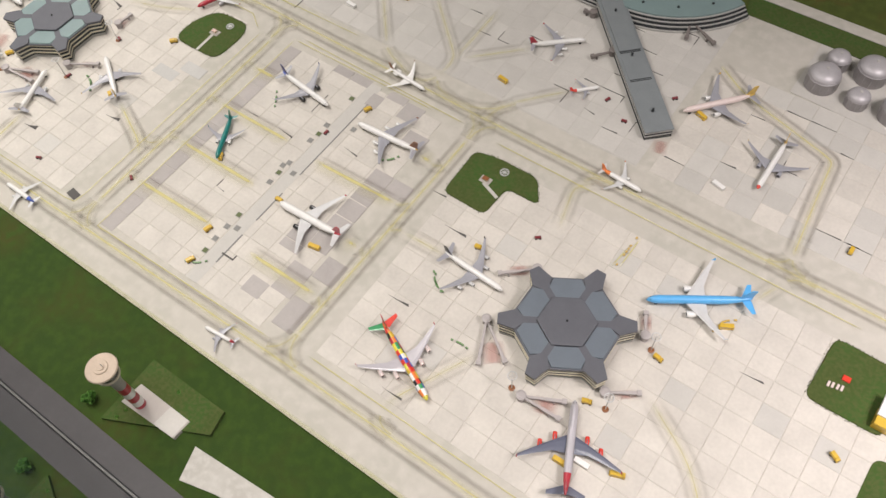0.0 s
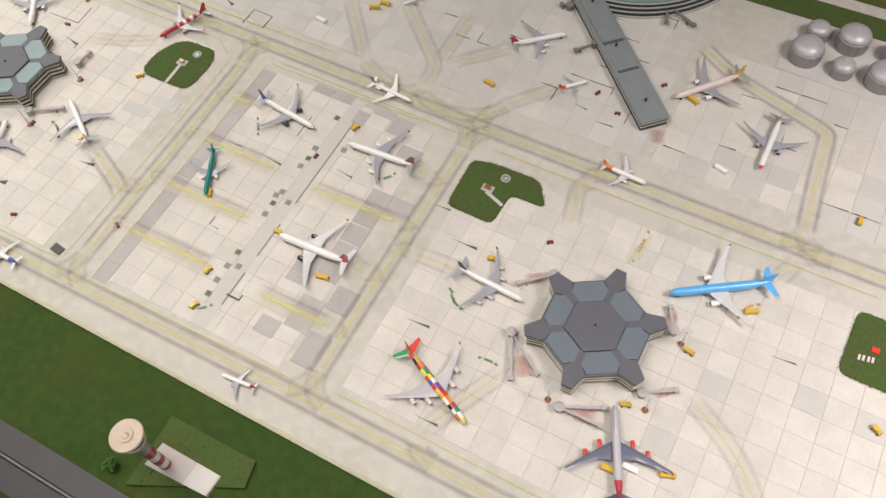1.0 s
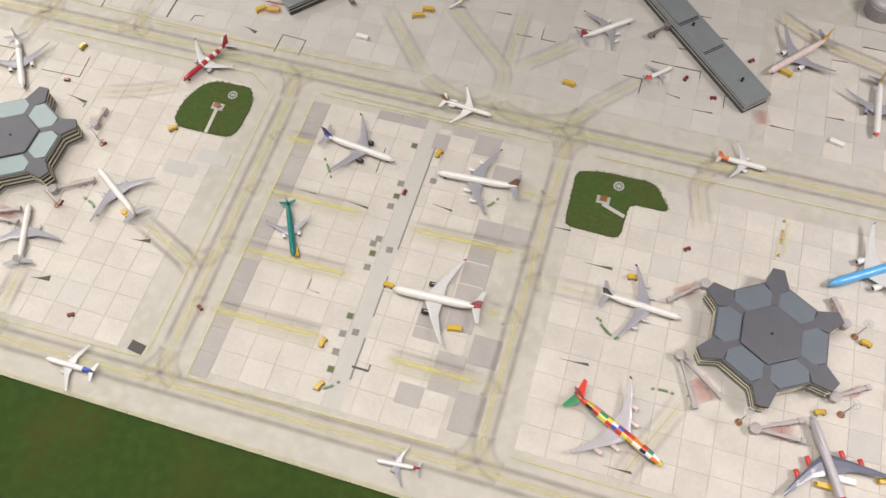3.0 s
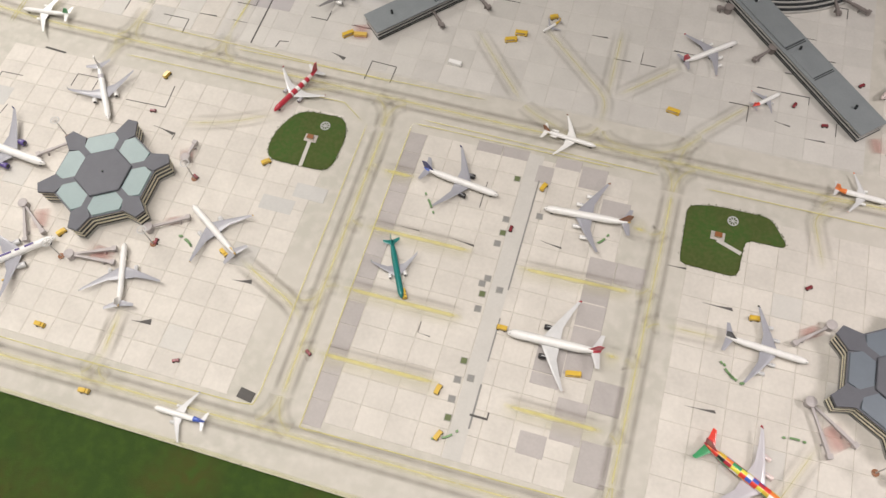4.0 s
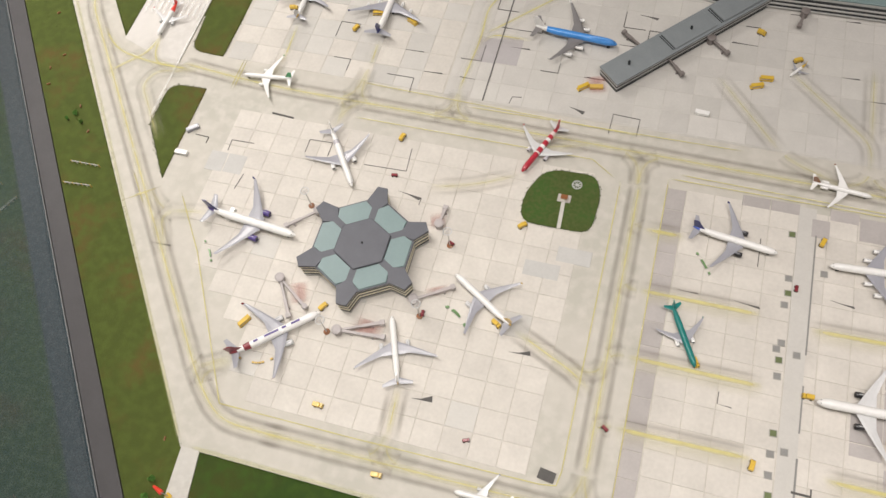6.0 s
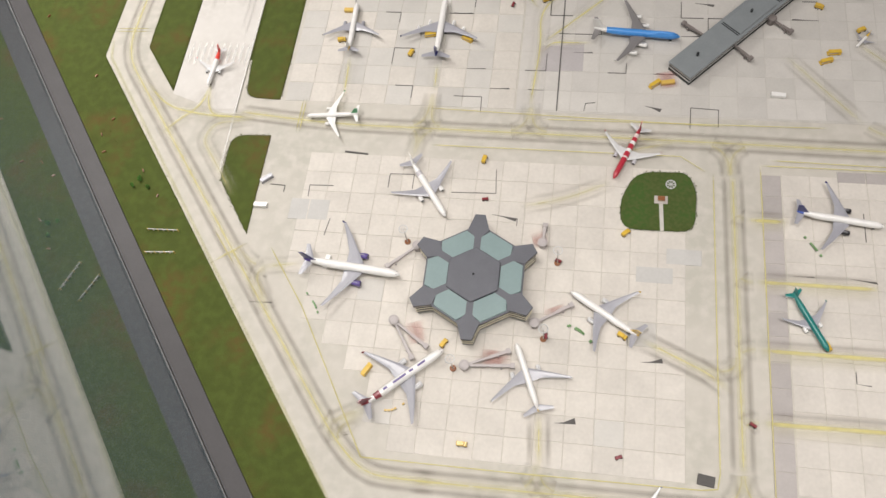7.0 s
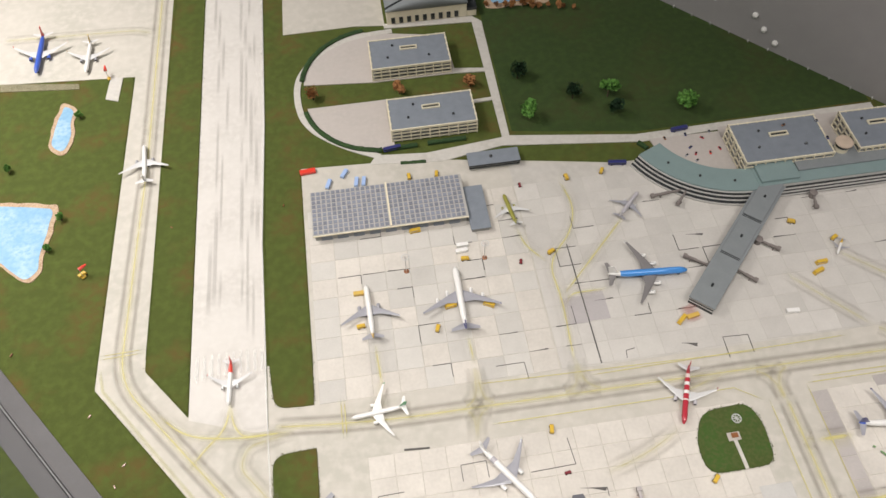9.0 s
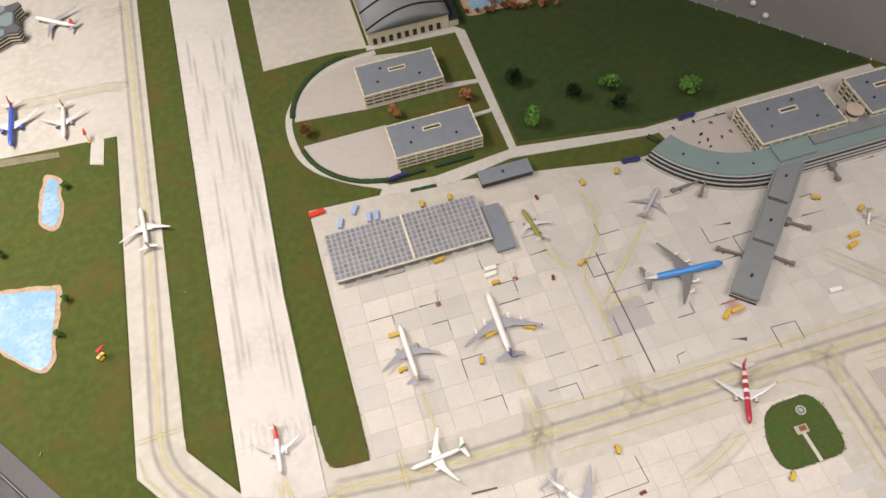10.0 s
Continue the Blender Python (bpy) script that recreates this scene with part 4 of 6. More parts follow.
def lifting(bm, pts):
    """Wing-like solid from stations (y, lead_x, chord, z, thickness)."""
    rings = []
    for y, lx, c, z, th in pts:
        rings.append([(lx, y, z), (lx - 0.25 * c, y, z + th / 2), (lx - 0.7 * c, y, z + th * 0.35), (lx - c, y, z), (lx - 0.6 * c, y, z - th * 0.3), (lx - 0.2 * c, y, z - th / 2)])
    add_rings(bm, rings)
    bmesh.ops.recalc_face_normals(bm, faces=bm.faces)
    return bm


def aircraft(label, nose, tail, body="white", fin="white", engine="wing_light", wing="wing", count=2, span=0.9, girth=0.043, bands=(), hump=False, patch=False, group="parked aircraft", rear=False):
    n, t = Vector(nose) / 1000, Vector(tail) / 1000
    length = (n - t).length
    ang = math.degrees(math.atan2(n.y - t.y, n.x - t.x))
    c = (n + t) / 2
    ob = thing("model_aircraft", pose(c.x, c.y, 0.0018, 0, 0, ang), label, "airplane", group)
    L, r = length, length * girth
    zc = r + 0.034 * L
    stations = [(0.5, 0.02, -0.25), (0.494, 0.22, -0.22), (0.48, 0.46, -0.15), (0.455, 0.72, -0.07), (0.42, 0.92, 0), (0.38, 1.0, 0)]
    stations += [(0.38 - 0.029 * k, 1.0, 0) for k in range(1, 21)]
    stations += [(-0.27, 0.94, 0.06), (-0.34, 0.78, 0.2), (-0.41, 0.55, 0.42), (-0.46, 0.34, 0.6), (-0.492, 0.12, 0.72)]
    names, mats = [body], []
    for s0, s1 in zip(stations, stations[1:]):
        m, mid = body, (s0[0] + s1[0]) / 2
        for a, b, colour in bands:
            if a <= mid <= b:
                m = colour
        if m not in names:
            names.append(m)
        mats.append(names.index(m))
    smooth(part("fuselage", add_rings(bmesh.new(), [fuselage_ring(x * L, f * r, zc + dz * r) for x, f, dz in stations], True, mats), [PAINTS[k] for k in names], ob))
    if patch:
        colours = ["scarlet", "lemon", "white", "blue", "orange", "green", "black", "yellow", "red", "white"]
        fus, chosen = ob.children[0].data, {}
        for k in colours:
            fus.materials.append(PAINTS[k])
        for poly in fus.polygons:
            if abs(poly.center.x) < 0.46 * L:
                cell = (int((poly.center.x / L + 0.5) * 16), int((math.atan2(poly.center.z - zc, poly.center.y) + 4) * 1.2))
                if cell not in chosen:
                    chosen[cell] = random.randrange(len(colours))
                poly.material_index = len(names) + chosen[cell]
    if hump:
        smooth(part("upper_deck", add_rings(bmesh.new(), [[(x * L, 0.62 * f * r * math.cos(a), zc + 0.55 * r + 0.75 * f * r * math.sin(a)) for a in [math.pi * 2 * i / 12 for i in range(12)]] for x, f in ((0.46, 0.2), (0.43, 0.75), (0.38, 1), (0.25, 1), (0.18, 0.7), (0.12, 0.2))]), PAINTS[body], ob))
    part("cockpit_window", add_rings(bmesh.new(), [[(0.458 * L, y * r * 0.42, zc + 0.42 * r), (0.470 * L, y * r * 0.36, zc + 0.24 * r), (0.473 * L, y * r * 0.36, zc + 0.30 * r), (0.460 * L, y * r * 0.42, zc + 0.50 * r)] for y in (-1, 1)]), PAINTS["black"], ob, "dark cockpit window")
    half = span * L / 2
    zw = zc - 0.45 * r
    for sgn in (1, -1):
        part("wing", lifting(bmesh.new(), [(sgn * r * 0.5, 0.135 * L, 0.20 * L, zw, 0.022 * L), (sgn * half * 0.36, 0.045 * L, 0.108 * L, zw + 0.012 * L, 0.014 * L), (sgn * half * 0.7, -0.06 * L, 0.066 * L, zw + 0.027 * L, 0.009 * L), (sgn * half, -0.16 * L, 0.030 * L, zw + 0.045 * L, 0.006 * L)]), PAINTS[wing], ob)
        part("tailplane", lifting(bmesh.new(), [(sgn * r * 0.2, -0.385 * L, 0.095 * L, zc + 0.35 * r, 0.01 * L), (sgn * half * 0.37, -0.465 * L, 0.04 * L, zc + 0.5 * r, 0.005 * L)]), PAINTS[("scarlet" if sgn > 0 else "green") if patch else fin if fin in ("teal", "sky") and body == fin else wing], ob)
        part("winglet", lifting(bmesh.new(), [(sgn * half, -0.16 * L, 0.04 * L, zw + 0.044 * L, 0.004 * L), (sgn * half * 1.02, -0.185 * L, 0.02 * L, zw + 0.07 * L, 0.003 * L)]), PAINTS[fin], ob)
    bm = bmesh.new()
    rows = [[(lx * L, 0, z * L), ((lx - 0.3 * ch) * L, 0.006 * L, z * L), ((lx - ch) * L, 0, z * L), ((lx - 0.3 * ch) * L, -0.006 * L, z * L)] for lx, ch, z in ((-0.335, 0.145, zc / L + 0.5 * girth), (-0.375, 0.115, zc / L + 0.07), (-0.445, 0.065, zc / L + girth + 0.135))]
    part("tail_fin", add_rings(bm, rows), PAINTS[fin], ob)
    spots = [(0.33, 0.075)] if count == 2 else [(0.32, 0.085), (0.60, -0.015)]
    if rear:
        spots = []
        for sgn in (1, -1):
            er = 0.02 * L
            smooth(part("engine", add_rings(bmesh.new(), [[(x * L, sgn * r * 1.5 + er * f * math.cos(a), zc + 0.3 * r + er * f * math.sin(a)) for a in [math.pi * 2 * i / 10 for i in range(10)]] for x, f in ((-0.22, 0.9), (-0.23, 1.0), (-0.30, 1.0), (-0.35, 0.6))]), PAINTS[engine], ob))
    for v, x in spots:
        for sgn in (1, -1):
            y, er = sgn * half * v, (0.030 if count == 2 else 0.0235) * L
            z = zw + 0.012 * L - er * 0.95
            x1 = x + 0.055
            eng = smooth(part("engine", add_rings(bmesh.new(), [[(xx * L, y + er * f * math.cos(a), z + er * f * math.sin(a)) for a in [math.pi * 2 * i / 12 for i in range(12)]] for xx, f in ((x1 - 0.012, 0.72), (x1, 0.86), (x1 - 0.005, 1.0), (x1 - 0.05, 1.02), (x1 - 0.085, 0.78), (x1 - 0.105, 0.45))]), PAINTS[engine], ob))
            part("pylon", box((x1 - 0.09) * L, (x1 - 0.03) * L, y - 0.003 * L, y + 0.003 * L, z + er * 0.8, zw + 0.016 * L), PAINTS[wing], eng)
            fan = turned([(er * 0.68, 0), (er * 0.2, 0.0006)], n=10)
            fan.transform(Matrix.Translation(((x1 - 0.004) * L, y, z)) @ Matrix.Rotation(math.pi / 2, 4, "Y"))
            part("fan", fan, PAINTS["black"], eng, "dark engine fan")
    for gx, gy in ((0.40, 0.0), (-0.02, 0.055), (-0.02, -0.055)):
        gear = add_box(bmesh.new(), gx * L - 0.004 * L, gx * L + 0.004 * L, gy * L - 0.003 * L, gy * L + 0.003 * L, 0.018 * L - 0.0016, zc - 0.4 * r)
        add_rings(gear, [[(gx * L + 0.018 * L * math.cos(a), gy * L + s, 0.018 * L - 0.0016 + 0.018 * L * math.sin(a)) for a in [math.pi * 2 * i / 10 for i in range(10)]] for s in (-0.012 * L, 0.012 * L)])
        part("landing_gear", gear, TYRE_BLACK, ob)
    return ob


aircraft("white model airliner with green fin taxiing", (-1318, 993), (-1236, 1000), fin="green", wing="white", engine="white", span=1.0)
aircraft("white model airliner parked at the satellite terminal", (-1081, 834), (-1144, 923), engine="white", wing="wing", fin="white", bands=((-0.30, -0.22, "silver"),))
aircraft("white model airliner with navy fin and blue engines", (-1132, 740), (-1272, 752), fin="navy", engine="purple", bands=((-0.5, -0.38, "purple"),))
jet_p4 = aircraft("white model airliner with maroon tail and dark lettering", (-1059, 640), (-1155, 555), fin="maroon", bands=((-0.5, -0.40, "maroon"), (-0.32, -0.28, "maroon")))
aircraft("white model airliner parked nose-in with grey wings", (-966, 658), (-930, 570), fin="white", span=1.1, bands=((-0.5, -0.44, "gold"),))
aircraft("white model airliner with pale gold tail", (-901, 735), (-811, 679), fin="gold", span=0.95, bands=((-0.5, -0.44, "gold"),))
aircraft("red model airliner with white stripes taxiing", (-852, 910), (-816, 997), body="red", fin="red", wing="wing_light", engine="silver", girth=0.043, bands=((0.08, 0.12, "pink"), (-0.06, 0.0, "white"), (-0.20, -0.13, "white"), (-0.34, -0.27, "pink")))
aircraft("small white model airliner with blue tail", (-829, 465), (-760, 465), fin="blue", wing="wing_light", girth=0.052, bands=((-0.5, -0.28, "blue"),))
aircraft("white model airliner with navy and red fin", (-503, 858), (-613, 872), fin="navy", engine="black", bands=((-0.5, -0.42, "blue"),))
aircraft("teal model airliner with yellow tug", (-583, 681), (-622, 757), body="teal", fin="teal", wing="wing", engine="white", span=0.7, girth=0.047)
aircraft("white four-engined model airliner with brown and gold tail", (-440, 855), (-325, 861), fin="brown", engine="white", count=4, bands=((-0.5, -0.44, "gold"),))
aircraft("large white twin-engined model airliner with red tail", (-443, 672), (-326, 676), fin="red", engine="black", wing="wing_light", span=1.0, girth=0.05, bands=((-0.5, -0.43, "red"),))
aircraft("white model airliner taxiing on the cross taxiway", (-393, 970), (-470, 977), fin="brown", wing="white", engine="white", rear=True)
aircraft("white model airliner with red fin near the pier", (-231, 1203), (-303, 1143), fin="red", engine="white", count=4, bands=((-0.5, -0.44, "black"),))
aircraft("small white model airliner with orange-red tail", (-161, 1126), (-196, 1092), fin="scarlet", girth=0.06, bands=((-0.5, -0.25, "scarlet"),))
aircraft("bright blue four-engined model airliner with white tail", (-763, 1160), (-893, 1170), body="azure", fin="white", engine="white", wing="wing_dull", count=4, hump=True, bands=((-0.5, -0.36, "white"),))
aircraft("white four-engined model airliner with black fin", (-87, 732), (-188, 738), fin="black", engine="wing_light", wing="wing", count=4, span=1.0)
aircraft("colourful patchwork-painted model airliner", (-79, 547), (-194, 602), patch=True, body="scarlet", fin="red", engine="pink", count=4, wing="silver", bands=((0.45, 0.5, "lemon"), (0.40, 0.45, "white"), (0.36, 0.40, "scarlet"), (0.31, 0.36, "black"), (0.26, 0.31, "pale_blue"), (0.22, 0.26, "white"), (0.18, 0.22, "green"), (0.13, 0.18, "black"), (0.09, 0.13, "white"), (0.05, 0.09, "blue"), (0.0, 0.05, "orange"), (-0.04, 0.0, "red"), (-0.09, -0.04, "black"), (-0.13, -0.09, "scarlet"), (-0.17, -0.13, "white"), (-0.23, -0.17, "yellow"), (-0.27, -0.23, "black"), (-0.34, -0.27, "lemon"), (-0.41, -0.34, "scarlet"), (-0.46, -0.41, "green"), (-0.5, -0.46, "red")))
aircraft("silver four-engined jumbo model with red tail and engines", (74, 652), (125, 542), body="silver", fin="red", engine="scarlet", wing="steel", count=4, span=1.02, hump=True, bands=((-0.5, -0.24, "red"),))
aircraft("sky blue model airliner with white engines", (80, 826), (196, 901), body="sky", fin="sky", engine="white", wing="wing_light", span=0.85)
aircraft("pale pink model airliner with gold tail", (-28, 1148), (50, 1235), body="pink", fin="gold", engine="white", bands=((-0.5, -0.4, "gold"),))
aircraft("white model airliner with gold tail on the apron", (126, 1074), (126, 1178), fin="gold", engine="wing", bands=((-0.5, -0.42, "gold"), (0.46, 0.5, "scarlet")))
aircraft("small white model airliner with orange tail", (-10, 981), (-78, 985), fin="orange", engine="white", girth=0.055, wing="wing_light", bands=((-0.5, -0.26, "orange"),))
aircraft("small white model airliner with red tail taxiing", (-394, 462), (-341, 467), fin="red", girth=0.052, engine="wing", bands=((-0.5, -0.36, "red"),))
aircraft("white model freighter beside yellow loaders", (-1276, 1216), (-1273, 1115), engine="wing", fin="white", bands=((-0.5, -0.42, "gold"),))
aircraft("white four-engined model airliner with navy tail", (-1130, 1227), (-1131, 1107), fin="navy", engine="white", count=4, span=1.0, bands=((-0.5, -0.38, "navy"),))
aircraft("olive green model airliner", (-1023, 1364), (-1014, 1295), body="olive", fin="olive", wing="wing_light", engine="olive", girth=0.052)
aircraft("grey-white model airliner nosed to the terminal", (-793, 1331), (-841, 1282), body="silver", fin="white", girth=0.052)
aircraft("small white model airliner with red tail on runway", (-1493, 1042), (-1489, 1115), fin="scarlet", girth=0.05, wing="wing_light", engine="wing_light", bands=((-0.5, -0.22, "scarlet"),))
aircraft("white model airliner rolling along the taxiway", (-1649, 1586), (-1642, 1491), wing="wing_light", engine="wing")
aircraft("blue model airliner with red tail on cargo apron", (-1875, 1816), (-1875, 1934), body="blue", fin="scarlet", wing="wing_light", engine="blue", bands=((-0.5, -0.4, "scarlet"),))
aircraft("white model airliner parked on the cargo apron", (-1777, 1804), (-1777, 1898), wing="wing_light", engine="wing", fin="gold")
aircraft("white model airliner with red tail at cargo terminal", (-1832, 2187), (-1746, 2125), fin="scarlet", bands=((-0.5, -0.4, "white"),))
aircraft("small white propeller model with yellow tail", (-512, 1154), (-491, 1181), fin="yellow", girth=0.06, bands=((-0.5, -0.2, "yellow"),))

for k, (a, w) in enumerate(((0.030, 0.012), (0.014, 0.006), (-0.004, 0.020), (-0.026, 0.006))):
    part("lettering_bar", box(a - w / 2, a + w / 2, -0.0012, 0.0012, 0.0158, 0.01655), PAINTS["purple"], jet_p4, "dark unreadable lettering")

# ---- jet bridges ----
def jet_bridge(txt, dark=False, label="thin grey jet bridge on a round rotunda"):
    """First point: the rotunda; the others: heads of its tunnels."""
    pts = mm(txt)
    ob = thing("jet_bridge", pose(pts[0][0], pts[0][1], 0), label, "jet bridge", "jet bridges")
    m = BRIDGE_DARK if dark else BRIDGE
    part("rotunda", turned([(0.0055, 0), (0.0055, 0.0105), (0.0068, 0.011), (0.0068, 0.0125), (0.004, 0.0135)], n=14), m, ob)
    for x, y in pts[1:]:
        dx, dy = x - pts[0][0], y - pts[0][1]
        d, a = math.hypot(dx, dy), math.atan2(dy, dx)
        rot = Matrix.Rotation(a, 4, "Z")
        for name, b in (("tunnel", (0.004, d, -0.0017, 0.0017, 0.0065, 0.0100)), ("tunnel_sleeve", (d * 0.55, d, -0.0022, 0.0022, 0.0062, 0.0104)), ("cab", (d - 0.003, d + 0.003, -0.0035, 0.0035, 0.0055, 0.0115)), ("support_leg", (d * 0.75, d * 0.75 + 0.002, -0.003, 0.003, 0, 0.006))):
            bm = box(*b, 0.0004)
            bm.transform(rot)
            part(name, bm, m, ob)
    return ob


for txt in ("-1030,622 -975,646 -968,627", "-1131,675 -1083,643 -1100,626", "-943,803 -941,830", "-945,687 -899,716", "-1115,786 -1152,753",
            "15,619 64,643 69,620", "-81,684 -55,626 -28,647", "104,779 89,809", "99,682 135,705", "-66,787 -105,753"):
    jet_bridge(txt)
for txt in ("-723,1162 -757,1188", "-689,1154 -662,1125", "-629,1199 -603,1177", "-707,1323 -734,1294 -772,1317", "-501,1277 -507,1249",
            "-181,1203 -203,1176", "-252,1264 -266,1261", "-106,1332 -95,1294 -53,1306"):
    jet_bridge(txt, True, "dark grey jet bridge along the concourse")

stands = thing("stand_markings", None, "faded red paint on the aircraft stands", "road marking", kind="structure")
for txt, w in (("-1113,658 -1087,668", .03), ("-1014,638 -973,635", .022), ("-952,823 -943,798", .02), ("-934,701 -905,716", .012), ("-61,640 -35,662", .03), ("30,622 64,631", .022), ("90,811 101,788", .015), ("110,687 133,705", .012), ("-102,764 -72,784", .015), ("-38,1068 -14,1075", .025), ("-796,1082 -763,1090", .03)):
    strip("stand_paint", mm(txt), w, PINK, 0.0014, stands)
for txt in ("20,890 15,847", "27,914 25,852"):
    strip("guide_line", mm(txt), 0.003, YELLOW_LINE, 0.0014, stands)

# ---- light masts ----
def light_mast(x, y):
    ob = thing("light_mast", pose(x / 1000, y / 1000, 0), "floodlight mast with a ring of lamps", "light mast", "light masts")
    part("foot", turned([(0.0045, 0), (0.0045, 0.0018), (0.003, 0.0025)], n=10), PAINTS["brown"], ob, "brown round foot")
    part("pole", turned([(0.0008, 0.002), (0.0005, 0.042)], n=8), MAST, ob)
    bm = bmesh.new()
    rows = [[((0.0058 + 0.0007 * math.cos(b)) * math.cos(a), (0.0058 + 0.0007 * math.cos(b)) * math.sin(a), 0.042 + 0.0007 * math.sin(b)) for b in (0, 1.57, 3.14, 4.71)] for a in [k * math.pi / 8 for k in range(17)]]
    part("lamp_ring", add_rings(bm, rows, False), PAINTS["wing_light"], ob)
    for k in range(3):
        bm = box(-0.0058, 0.0058, -0.0004, 0.0004, 0.0415, 0.0422)
        bm.transform(Matrix.Rotation(k * math.pi / 3, 4, "Z"))
        part("ring_spoke", bm, MAST, ob)


for p in mm("-1131,795 -921,778 -932,669 -1045,619 -1078,1242 -1208,1236 -2,624 110,666 119,769"):
    light_mast(p[0] * 1000, p[1] * 1000)

# ---- ground vehicles ----
PLACED = []


def taken(p, near=0.013):
    """Whether another vehicle already stands there."""
    if any(math.dist(p, q) < near for q in PLACED):
        return True
    PLACED.append(p)
    return False


def truck(p, ang, body="yellow", cab="yellow", size=0.0135, kind_label="small yellow airport service truck", tall=0.42):
    if taken(p, size * 0.8):
        return None
    x, y = p
    ob = thing("service_truck", pose(x, y, 0, 0, 0, ang), kind_label, "truck", "ground vehicles")
    L, w = size, size * 0.42
    part("chassis", box(-L / 2, L / 2, -w * 0.42, w * 0.42, 0.0012, 0.0022), TYRE_BLACK, ob)
    part("cargo_body", box(-L / 2, L * 0.2, -w / 2, w / 2, 0.0022, 0.0022 + size * tall, 0.0005), PAINTS[body], ob)
    cabm = add_rings(bmesh.new(), [[(L * 0.22, yy, 0.002), (L / 2, yy, 0.002), (L / 2, yy, 0.002 + size * 0.16), (L * 0.42, yy, 0.002 + size * 0.32), (L * 0.22, yy, 0.002 + size * 0.32)] for yy in (-w / 2, w / 2)])
    bmesh.ops.recalc_face_normals(cabm, faces=cabm.faces)
    part("cab", cabm, PAINTS[cab], ob)
    part("windscreen", box(L * 0.44, L * 0.475, -w * 0.42, w * 0.42, 0.002 + size * 0.17, 0.002 + size * 0.27), WINDOW, ob)
    for wx in (-0.3, 0.33):
        for wy in (-0.5, 0.5):
            part("wheel", add_rings(bmesh.new(), [[(wx * L + 0.0014 * math.cos(a), wy * w + s, 0.0014 + 0.0014 * math.sin(a)) for a in [k * math.pi / 4 for k in range(8)]] for s in (-0.0006, 0.0006)]), TYRE_BLACK, ob)
    return ob


def loader(p, ang, body="yellow", size=0.02, label="yellow cargo loader with raised platform"):
    if taken(p):
        return None
    x, y = p
    ob = thing("cargo_loader", pose(x, y, 0, 0, 0, ang), label, "loader", "ground vehicles")
    L, w = size, size * 0.36
    part("base", box(-L / 2, L / 2, -w / 2, w / 2, 0.0012, 0.003, 0.0003), PAINTS[body], ob)
    part("platform", box(-L * 0.45, L * 0.3, -w * 0.45, w * 0.45, 0.0062, 0.0075, 0.0003), PAINTS[body], ob)
    for s in (-1, 1):
        bm = box(-L * 0.4, L * 0.3, s * w * 0.36 - 0.0004, s * w * 0.36 + 0.0004, 0.0043, 0.0052)
        bm.transform(Matrix.Rotation(s * 0.12, 4, "Y"))
        part("scissor_arm", bm, MAST, ob)
        part("wheel_axle", box(-L * 0.36 * s - 0.0015, -L * 0.36 * s + 0.0015, -w / 2, w / 2, 0, 0.0018), TYRE_BLACK, ob)
    part("cabin", box(L * 0.3, L * 0.5, -w * 0.45, w * 0.45, 0.003, 0.0078, 0.0004), PAINTS[body], ob)
    return ob


def container(p, ang, colour="white", size=0.016, label="white box container on the apron"):
    if taken(p, 0.009):
        return None
    ob = thing("container", pose(p[0], p[1], 0, 0, 0, ang), label, "container", "ground vehicles")
    part("box", box(-size / 2, size / 2, -size * 0.17, size * 0.17, 0.0008, 0.0062, 0.0004), PAINTS[colour], ob)
    for s in (-1, 1):
        part("skid", box(-size / 2, size / 2, s * size * 0.13 - 0.0006, s * size * 0.13 + 0.0006, 0, 0.0008), TYRE_BLACK, ob)
    for k in range(4):
        part("rib", box(-size * 0.4 + k * size * 0.26, -size * 0.4 + k * size * 0.26 + 0.0006, -size * 0.175, size * 0.175, 0.0012, 0.0058), PAINTS[colour], ob)
    return ob


def cart_train(txt, colour="cart", n=6, label="small green baggage cart in a curved train"):
    pts = [Vector(p) for p in rounded(mm(txt), 0.02, 6)]
    for k in range(n):
        u = k * (len(pts) - 1) / max(1, n - 1)
        i = min(int(u), len(pts) - 2)
        p, d = pts[i].lerp(pts[i + 1], u - i), pts[i + 1] - pts[i]
        ob = thing("baggage_cart", pose(p.x, p.y, 0, 0, 0, math.degrees(math.atan2(d.y, d.x))), label, "cart", "baggage carts")
        part("bed", box(-0.0022, 0.0022, -0.0013, 0.0013, 0.001, 0.0018), MAST, ob)
        part("load", box(-0.0018, 0.0018, -0.0012, 0.0012, 0.0018, 0.0036, 0.0003), PAINTS[colour], ob)
        part("axle", box(-0.0015, 0.0015, -0.0014, 0.0014, 0, 0.001), TYRE_BLACK, ob)


